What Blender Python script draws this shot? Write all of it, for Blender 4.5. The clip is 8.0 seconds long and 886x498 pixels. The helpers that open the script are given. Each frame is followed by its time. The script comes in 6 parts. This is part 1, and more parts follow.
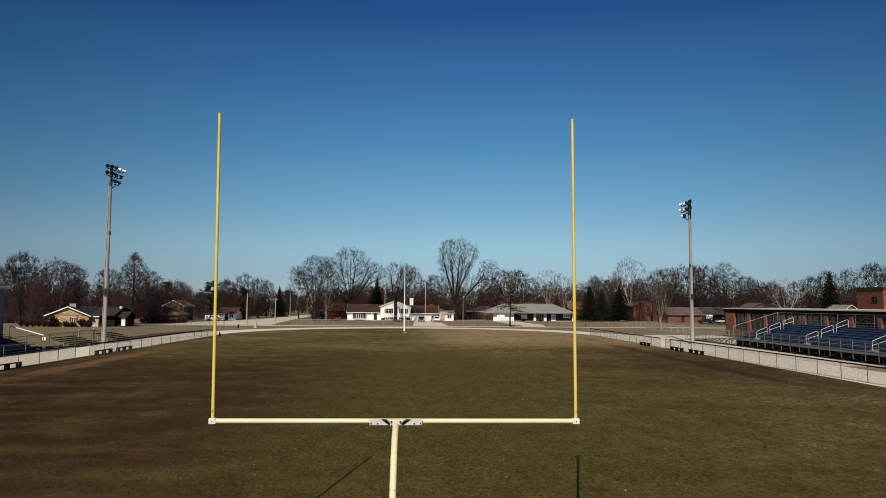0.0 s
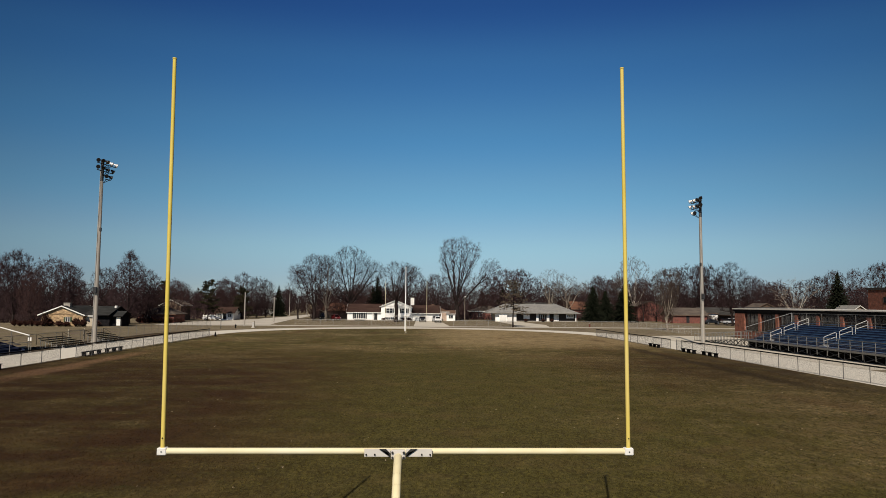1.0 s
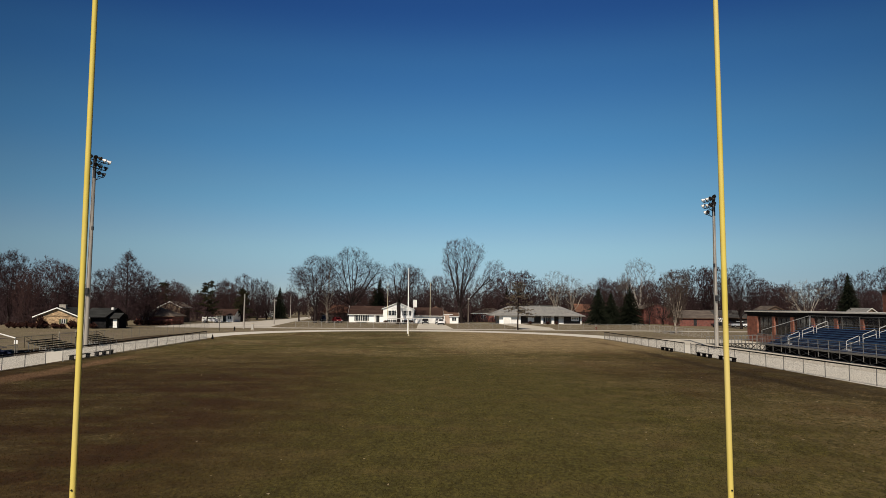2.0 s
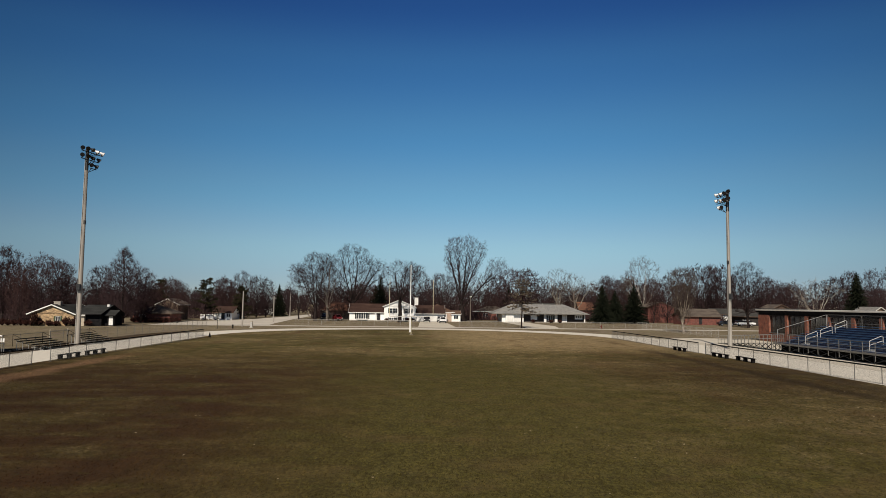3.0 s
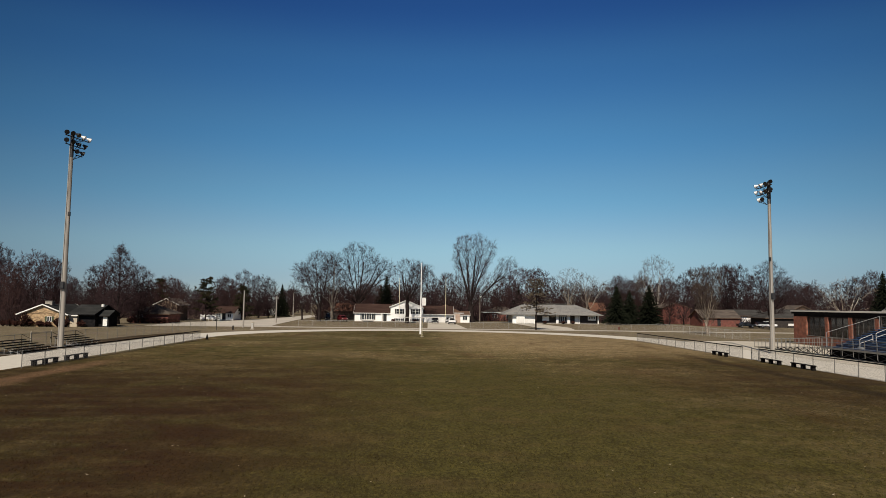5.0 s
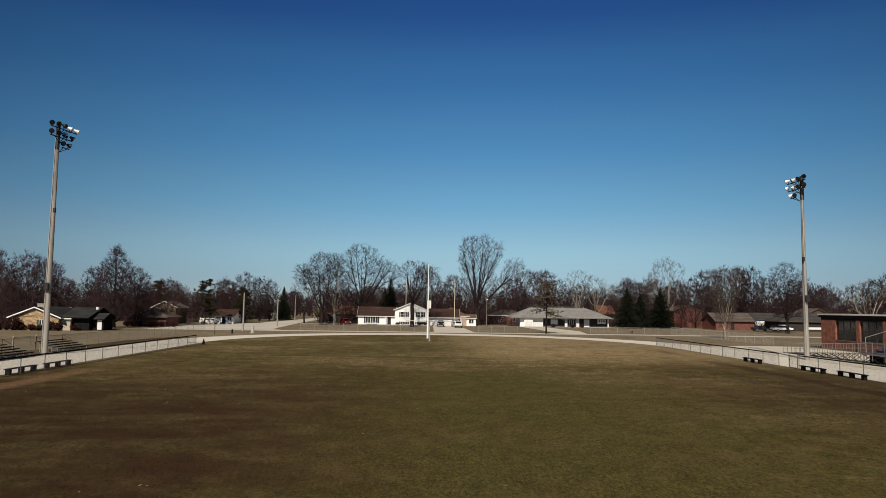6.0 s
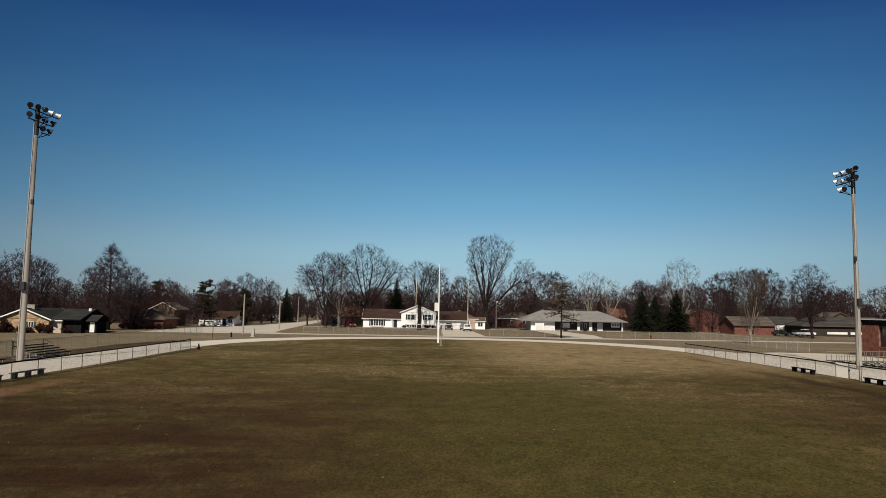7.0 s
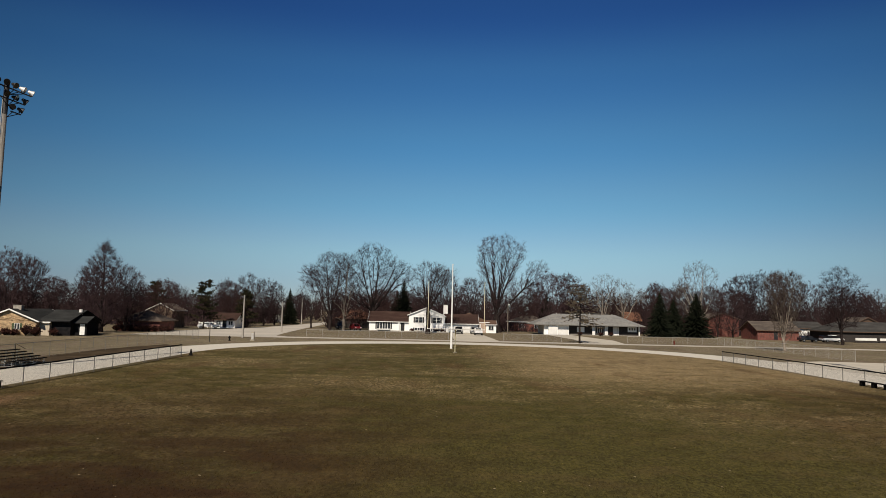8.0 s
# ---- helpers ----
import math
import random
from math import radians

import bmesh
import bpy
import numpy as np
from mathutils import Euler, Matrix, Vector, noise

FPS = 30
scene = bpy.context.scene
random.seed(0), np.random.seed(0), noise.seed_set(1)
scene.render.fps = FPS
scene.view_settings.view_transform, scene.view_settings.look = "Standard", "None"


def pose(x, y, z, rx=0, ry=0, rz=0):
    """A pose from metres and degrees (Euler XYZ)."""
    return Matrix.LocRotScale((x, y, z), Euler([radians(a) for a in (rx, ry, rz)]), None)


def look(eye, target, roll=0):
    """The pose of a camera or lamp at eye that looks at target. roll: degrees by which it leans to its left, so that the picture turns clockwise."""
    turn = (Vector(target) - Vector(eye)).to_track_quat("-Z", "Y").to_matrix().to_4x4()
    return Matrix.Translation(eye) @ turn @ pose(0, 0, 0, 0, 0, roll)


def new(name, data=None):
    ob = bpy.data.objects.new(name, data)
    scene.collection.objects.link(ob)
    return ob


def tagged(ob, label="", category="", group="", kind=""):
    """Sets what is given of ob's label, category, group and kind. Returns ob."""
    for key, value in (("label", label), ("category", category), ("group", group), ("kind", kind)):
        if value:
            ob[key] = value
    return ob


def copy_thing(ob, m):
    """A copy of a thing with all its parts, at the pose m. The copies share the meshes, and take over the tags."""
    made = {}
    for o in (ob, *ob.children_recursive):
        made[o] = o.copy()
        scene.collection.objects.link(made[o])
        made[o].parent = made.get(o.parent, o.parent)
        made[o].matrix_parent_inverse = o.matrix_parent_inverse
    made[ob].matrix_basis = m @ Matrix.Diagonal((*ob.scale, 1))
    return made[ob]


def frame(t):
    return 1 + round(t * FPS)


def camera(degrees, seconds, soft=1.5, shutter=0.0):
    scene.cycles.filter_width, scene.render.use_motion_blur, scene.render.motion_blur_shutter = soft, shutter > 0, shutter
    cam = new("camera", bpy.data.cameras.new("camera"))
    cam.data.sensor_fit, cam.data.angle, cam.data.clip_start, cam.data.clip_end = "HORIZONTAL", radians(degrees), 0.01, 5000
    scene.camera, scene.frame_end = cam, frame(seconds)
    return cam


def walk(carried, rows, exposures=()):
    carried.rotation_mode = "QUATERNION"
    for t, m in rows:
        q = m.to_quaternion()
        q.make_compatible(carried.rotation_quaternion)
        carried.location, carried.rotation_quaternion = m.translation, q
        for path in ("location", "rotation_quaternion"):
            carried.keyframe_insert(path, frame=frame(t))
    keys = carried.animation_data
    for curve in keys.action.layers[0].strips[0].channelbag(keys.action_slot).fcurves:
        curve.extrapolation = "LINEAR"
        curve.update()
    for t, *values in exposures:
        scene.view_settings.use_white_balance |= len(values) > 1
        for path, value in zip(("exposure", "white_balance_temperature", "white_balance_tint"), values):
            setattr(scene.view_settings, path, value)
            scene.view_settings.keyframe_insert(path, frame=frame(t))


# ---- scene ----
cam = camera(65.5, 8.0, soft=0.82)
PATH = [
    (0, (0.356, 1.043, 5.394), (0.435, 3.036, 5.551), 0.4),
    (0.5, (0.303, 2.542, 5.366), (0.38, 4.534, 5.523), 0.5),
    (1, (0.242, 4.087, 5.342), (0.319, 6.079, 5.499), 0.5),
    (1.5, (0.178, 5.654, 5.327), (0.254, 7.647, 5.485), 0.5),
    (1.7, (0.159, 6.306, 5.286), (0.231, 8.298, 5.451), 0.5),
    (3, (-0.408, 10.181, 5.243), (-0.337, 12.174, 5.401), 0.7),
    (3.5, (-0.717, 11.752, 5.209), (-0.649, 13.745, 5.368), 0.8),
    (4, (-1.06, 13.375, 5.189), (-0.993, 15.367, 5.349), 0.8),
    (4.5, (-1.393, 15.186, 5.156), (-1.328, 17.178, 5.314), 0.8),
    (6, (-2.558, 22.254, 5.133), (-2.502, 24.247, 5.301), 0.8),
    (6.5, (-3.078, 25.356, 5.162), (-3.026, 27.348, 5.333), 0.9),
    (7, (-3.656, 28.797, 5.2), (-3.61, 30.789, 5.374), 1.0),
    (7.5, (-4.226, 32.447, 5.282), (-4.185, 34.439, 5.459), 1.1),
    (8, (-4.801, 36.24, 5.309), (-4.768, 38.232, 5.489), 1.3),
]
walk(cam, [(t, look(eye, target, roll)) for t, eye, target, roll in PATH])

# ---------------------------------------------------------------- world, sun
SUN = Vector((-2.6, -10.75, 9.24)).normalized()
world = bpy.data.worlds.new("sky_world")
scene.world = world
world.use_nodes = True
wn = world.node_tree.nodes
sky = wn.new("ShaderNodeTexSky")
sky.sky_type = "NISHITA"
sky.sun_disc = False
sky.sun_elevation = math.asin(SUN.z)
sky.sun_rotation = math.atan2(SUN.x, SUN.y)
sky.altitude = 250
sky.air_density = 1.0
sky.dust_density = 0.0
sky.ozone_density = 3.0
# the deep, contrasty blue of a dry winter sky, by height over the horizon
wco = wn.new("ShaderNodeTexCoord")
wsep = wn.new("ShaderNodeSeparateXYZ")
hue = wn.new("ShaderNodeValToRGB")
hue.color_ramp.interpolation = "EASE"
for i, (z, c) in enumerate(((0.02, (0.238, 0.306, 0.420)), (0.09, (0.320, 0.404, 0.440)), (0.16, (0.264, 0.416, 0.456)), (0.24, (0.204, 0.402, 0.482)), (0.33, (0.156, 0.352, 0.484)), (0.41, (0.104, 0.248, 0.440)), (0.75, (0.070, 0.150, 0.270)))):
    e = hue.color_ramp.elements[i] if i < 2 else hue.color_ramp.elements.new(z)
    e.position = z
    e.color = (*c, 1)
tint = wn.new("ShaderNodeMix")
tint.data_type, tint.blend_type = "RGBA", "MULTIPLY"
tint.inputs[0].default_value = 1.0
wn["Background"].inputs[1].default_value = 0.158
# clear air scatters least at right angles to the sun's bearing
away = wn.new("ShaderNodeMath")
away.operation = "POWER"
away.inputs[1].default_value = 2.0
band = wn.new("ShaderNodeMix")
band.data_type = "RGBA"
band.inputs[6].default_value = (0.0, 0.0, 0.08, 1)
band.inputs[7].default_value = (1.12, 1.09, 1.08, 1)
deep = wn.new("ShaderNodeMix")
deep.data_type, deep.blend_type = "RGBA", "MULTIPLY"
deep.inputs[0].default_value = 1.0
bearing = wn.new("ShaderNodeVectorMath")
bearing.operation = "DOT_PRODUCT"
bearing.inputs[1].default_value = (0.08, 0.997, 0.0)
world.node_tree.links.new(wco.outputs["Generated"], bearing.inputs[0])
world.node_tree.links.new(bearing.outputs["Value"], away.inputs[0])
world.node_tree.links.new(away.outputs[0], band.inputs[0])
world.node_tree.links.new(tint.outputs[2], deep.inputs[6])
world.node_tree.links.new(band.outputs[2], deep.inputs[7])
world.node_tree.links.new(wco.outputs["Generated"], wsep.inputs[0])
world.node_tree.links.new(wsep.outputs[2], hue.inputs[0])
world.node_tree.links.new(sky.outputs[0], tint.inputs[6])
world.node_tree.links.new(hue.outputs[0], tint.inputs[7])
world.node_tree.links.new(deep.outputs[2], wn["Background"].inputs[0])
sun = new("sun", bpy.data.lights.new("sun", "SUN"))
sun.data.energy = 5.0
sun.data.angle = radians(0.4)
sun.data.color = (1.0, 0.89, 0.74)
sun.matrix_world = look(SUN * 200, (0, 0, 0))
scene.view_settings.exposure = -0.1


# ---------------------------------------------------------------- materials
def material(name, c1, c2=None, scale=3.0, rough=0.7, metal=0.0, bump=0.0, bscale=None, c3=None, scale2=0.25,
             stretch=(1, 1, 1), rnd=0.0, contrast=(0.35, 0.65)):
    """Two-scale noise colour: c1 and c2 mixed at scale, c3 in broad patches, and a relief."""
    m = bpy.data.materials.new(name)
    m.use_nodes = True
    n, l = m.node_tree.nodes, m.node_tree.links
    b = n["Principled BSDF"]
    b.inputs["Roughness"].default_value = rough
    b.inputs["Metallic"].default_value = metal
    b.inputs["Specular IOR Level"].default_value = 0.5 if rough < 0.45 or metal else (0.02 if rough >= 0.9 else 0.15)
    co = n.new("ShaderNodeTexCoord")
    mp = n.new("ShaderNodeMapping")
    mp.inputs["Scale"].default_value = stretch
    l.new(co.outputs["Object"], mp.inputs[0])

    def tex(s, detail=4):
        t = n.new("ShaderNodeTexNoise")
        t.inputs["Scale"].default_value = s
        t.inputs["Detail"].default_value = detail
        l.new(mp.outputs[0], t.inputs["Vector"])
        return t

    def ramp(sock, lo, hi):
        r = n.new("ShaderNodeMapRange")
        r.inputs["From Min"].default_value, r.inputs["From Max"].default_value = lo, hi
        l.new(sock, r.inputs["Value"])
        return r.outputs[0]

    def mix(f, a, bb, mode="MIX"):
        x = n.new("ShaderNodeMix")
        x.data_type, x.blend_type = "RGBA", mode
        for s, v in ((x.inputs[0], f), (x.inputs[6], a), (x.inputs[7], bb)):
            if isinstance(v, bpy.types.NodeSocket):
                l.new(v, s)
            elif isinstance(v, (int, float)):
                s.default_value = v
            else:
                s.default_value = (*v, 1)
        return x.outputs[2]

    col = mix(ramp(tex(scale).outputs[0], *contrast), c1, c2 or c1)
    if c3:
        col = mix(ramp(tex(scale2, 3).outputs[0], 0.42, 0.7), col, c3)
    if rnd:
        oi = n.new("ShaderNodeObjectInfo")
        r = n.new("ShaderNodeMapRange")
        r.inputs["To Min"].default_value, r.inputs["To Max"].default_value = 1 - rnd, 1 + rnd
        l.new(oi.outputs["Random"], r.inputs["Value"])
        hs = n.new("ShaderNodeHueSaturation")
        l.new(r.outputs[0], hs.inputs["Value"])
        l.new(col, hs.inputs["Color"])
        col = hs.outputs[0]
    l.new(col, b.inputs["Base Color"])
    if bump:
        bp = n.new("ShaderNodeBump")
        bp.inputs["Strength"].default_value = min(1.0, bump)
        bp.inputs["Distance"].default_value = 0.02 * max(1.0, bump)
        l.new(tex(bscale or scale * 4).outputs[0], bp.inputs["Height"])
        l.new(bp.outputs[0], b.inputs["Normal"])
    return m


def brick_material(name, c1, c2, mortar, w=0.21, h=0.075):
    m = bpy.data.materials.new(name)
    m.use_nodes = True
    n, l = m.node_tree.nodes, m.node_tree.links
    b = n["Principled BSDF"]
    b.inputs["Roughness"].default_value = 0.85
    co = n.new("ShaderNodeTexCoord")
    sep = n.new("ShaderNodeSeparateXYZ")
    l.new(co.outputs["Object"], sep.inputs[0])
    add = n.new("ShaderNodeMath")
    l.new(sep.outputs[0], add.inputs[0])
    l.new(sep.outputs[1], add.inputs[1])
    cmb = n.new("ShaderNodeCombineXYZ")
    l.new(add.outputs[0], cmb.inputs[0])
    l.new(sep.outputs[2], cmb.inputs[1])
    t = n.new("ShaderNodeTexBrick")
    t.inputs["Scale"].default_value = 1.0
    t.inputs["Brick Width"].default_value = w
    t.inputs["Row Height"].default_value = h
    t.inputs["Mortar Size"].default_value = 0.008
    for k, c in (("Color1", c1), ("Color2", c2), ("Mortar", mortar)):
        t.inputs[k].default_value = (*c, 1)
    l.new(cmb.outputs[0], t.inputs["Vector"])
    nz = n.new("ShaderNodeTexNoise")
    nz.inputs["Scale"].default_value = 1.7
    nz.inputs["Detail"].default_value = 5
    l.new(co.outputs["Object"], nz.inputs["Vector"])
    r = n.new("ShaderNodeMapRange")
    r.inputs["From Min"].default_value, r.inputs["From Max"].default_value = 0.3, 0.7
    r.inputs["To Min"].default_value, r.inputs["To Max"].default_value = 0.6, 1.32
    l.new(nz.outputs[0], r.inputs["Value"])
    hs = n.new("ShaderNodeHueSaturation")
    l.new(t.outputs["Color"], hs.inputs["Color"])
    l.new(r.outputs[0], hs.inputs["Value"])
    l.new(hs.outputs[0], b.inputs["Base Color"])
    bp = n.new("ShaderNodeBump")
    bp.inputs["Strength"].default_value = 0.4
    bp.inputs["Distance"].default_value = 0.01
    bp.invert = True
    l.new(t.outputs["Fac"], bp.inputs["Height"])
    l.new(bp.outputs[0], b.inputs["Normal"])
    return m


def turf_material(name, green, dark, straw, dirt, straw_low, straw_high, worn=False, relief=True):
    """Dormant winter turf: green and dark blades, straw patches streaked across the field, bare soil here and there;
    worn: with the trodden paths before the benches, the straw end of the football field, and vignetting put into its
    colours."""
    m = bpy.data.materials.new(name)
    m.use_nodes = True
    n, l = m.node_tree.nodes, m.node_tree.links
    b = n["Principled BSDF"]
    b.inputs["Roughness"].default_value = 0.95
    b.inputs["Specular IOR Level"].default_value = 0.1
    co = n.new("ShaderNodeTexCoord")

    def tex(s, stretch=(1, 1, 1), detail=5, rough=0.55):
        mp = n.new("ShaderNodeMapping")
        mp.inputs["Scale"].default_value = stretch
        l.new(co.outputs["Object"], mp.inputs[0])
        t = n.new("ShaderNodeTexNoise")
        t.inputs["Scale"].default_value = s
        t.inputs["Detail"].default_value = detail
        t.inputs["Roughness"].default_value = rough
        l.new(mp.outputs[0], t.inputs["Vector"])
        return t.outputs[0]

    def rng(sock, a, c, d=0.0, e=1.0):
        r = n.new("ShaderNodeMapRange")
        for k, v in (("From Min", a), ("From Max", c), ("To Min", d), ("To Max", e)):
            r.inputs[k].default_value = v
        l.new(sock, r.inputs["Value"])
        return r.outputs[0]

    def math_(op, a, c=0.0, clamp=True):
        x = n.new("ShaderNodeMath")
        x.operation = op
        x.use_clamp = clamp
        for i, v in enumerate((a, c)):
            if isinstance(v, (int, float)):
                x.inputs[i].default_value = v
            else:
                l.new(v, x.inputs[i])
        return x.outputs[0]

    def mix(f, a, c):
        x = n.new("ShaderNodeMix")
        x.data_type = "RGBA"
        l.new(f, x.inputs[0])
        for s, v in ((x.inputs[6], a), (x.inputs[7], c)):
            if isinstance(v, tuple):
                s.default_value = (*v, 1)
            else:
                l.new(v, s)
        return x.outputs[2]

    fine = tex(9.0, (1, 0.6, 1), 7, 0.85)
    col = mix(rng(fine, 0.41, 0.58), dark, green)
    sep = n.new("ShaderNodeSeparateXYZ")
    l.new(co.outputs["Object"], sep.inputs[0])
    px, py = sep.outputs[0], sep.outputs[1]
    # more straw towards the side lines
    side = rng(math_("ABSOLUTE", px, clamp=False), 5, 24, straw_low, straw_high)
    if worn:
        end = math_("MULTIPLY", rng(py, 64, 102, 0, 1.9), rng(tex(0.16, (0.4, 1.6, 1), 4), 0.34, 0.60))
        side = math_("ADD", side, end)
    broad = tex(0.06, (1.0, 1.3, 1), 4)
    mid = tex(0.62, (0.9, 0.8, 1), 6, 0.68)
    patch = math_("ADD", rng(mid, 0.46, 0.72), rng(broad, 0.45, 0.72))
    patch = math_("MULTIPLY", patch, side)
    if worn:
        right = math_("MULTIPLY", rng(py, 83, 99), rng(px, -1, 13))
        patch = math_("ADD", patch, math_("MULTIPLY", right, rng(tex(0.3, (0.5, 1.2, 1), 5), 0.3, 0.62, 0.65, 1.2)))
    speck = rng(tex(4.5, (1.0, 0.5, 1), 7, 0.82), 0.43, 0.60)
    col = mix(math_("MULTIPLY", patch, speck), col, straw)
    if worn:
        col = mix(math_("MULTIPLY", right, rng(tex(3.2, (0.6, 1.0, 1), 7, 0.8), 0.36, 0.58, 0.25, 0.85)), col, straw)
    soil = math_("MULTIPLY", rng(tex(0.13, (1.6, 0.5, 1), 5, 0.6), 0.54, 0.70), rng(fine, 0.3, 0.6))
    col = mix(math_("MULTIPLY", soil, side), col, dirt)
    if worn:
        # brown soil towards both sides, deepened by vignetting put into its colour
        bare = math_("MULTIPLY", math_("ADD", math_("MULTIPLY", rng(px, -1.0, -10, 0, 1.0), rng(py, 92, 56, 0.1, 1)), math_("MULTIPLY", rng(px, 9, 22, 0, 0.8), math_("MULTIPLY", rng(py, 86, 68, 0.3, 1), rng(py, 44, 60, 0.25, 1)))), rng(tex(0.22, (0.7, 1.4, 1), 6, 0.66), 0.28, 0.54))
        col = mix(bare, col, (dirt[0] * 0.52, dirt[1] * 0.52, dirt[2] * 0.5))
    col = mix(rng(tex(0.35, (0.7, 1.2, 1), 6, 0.65), 0.50, 0.68, 0, 0.7), col, (green[0] * 1.0, green[1] * 0.83, green[2] * 1.2))
    # small rusty and green tufts
    col = mix(rng(tex(1.3, (0.8, 1.3, 1), 6, 0.7), 0.60, 0.75, 0, 0.55), col, (green[0] * 0.75, green[1] * 1.05, green[2]))
    if worn:
        wob = math_("MULTIPLY", math_("SUBTRACT", tex(0.09, (1, 1, 1), 3), 0.5, False), 5.0, False)
        xw = math_("ADD", px, wob, False)
        for x0, w, y0, y1, c, amount in ((26.6, 1.1, 44, 96, (0.036, 0.024, 0.011), 1.0), (-27.4, 1.3, 46, 82, (0.23, 0.135, 0.078), 0.85), (29.6, 0.9, 40, 100, (0.06, 0.043, 0.022), 0.6)):
            band = rng(math_("ABSOLUTE", math_("SUBTRACT", xw, x0, False), clamp=False), w, w * 0.35)
            along = math_("MULTIPLY", rng(py, y0, y0 + 9), rng(py, y1, y1 - 12))
            k = math_("MULTIPLY", math_("MULTIPLY", band, along), rng(speck, 0.0, 1.0, 0.55 * amount, amount))
            col = mix(k, col, c)
    tone = rng(tex(0.9, (1.0, 0.7, 1), 7, 0.7), 0.3, 0.7, 0.74, 1.24)
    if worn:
        # vignetting put into the tone at both sides; dark ground by the east fence
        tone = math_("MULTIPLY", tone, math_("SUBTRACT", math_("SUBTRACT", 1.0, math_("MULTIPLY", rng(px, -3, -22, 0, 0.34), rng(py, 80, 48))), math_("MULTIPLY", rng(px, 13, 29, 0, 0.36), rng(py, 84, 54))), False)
    tone = math_("MULTIPLY", tone, rng(tex(7.5, (1, 0.55, 1), 8, 0.9), 0.36, 0.64, 0.50, 1.46), False)
    if not relief:
        # each tuft of its own tone
        geo = n.new("ShaderNodeNewGeometry")
        tone = math_("MULTIPLY", tone, rng(geo.outputs["Random Per Island"], 0, 1, 0.5, 1.5), False)
    hs = n.new("ShaderNodeHueSaturation")
    l.new(col, hs.inputs["Color"])
    l.new(tone, hs.inputs["Value"])
    l.new(hs.outputs[0], b.inputs["Base Color"])
    if not relief:
        return m
    bp = n.new("ShaderNodeBump")
    bp.inputs["Strength"].default_value = 1.0
    bp.inputs["Distance"].default_value = 0.03
    l.new(tex(8.0, (1, 0.6, 1), 8, 0.85), bp.inputs["Height"])
    l.new(bp.outputs[0], b.inputs["Normal"])
    return m


def glass_material(name, c=(0.02, 0.025, 0.03)):
    m = material(name, c, (c[0] * 1.8, c[1] * 1.8, c[2] * 1.8), 1.5, 0.08)
    return m


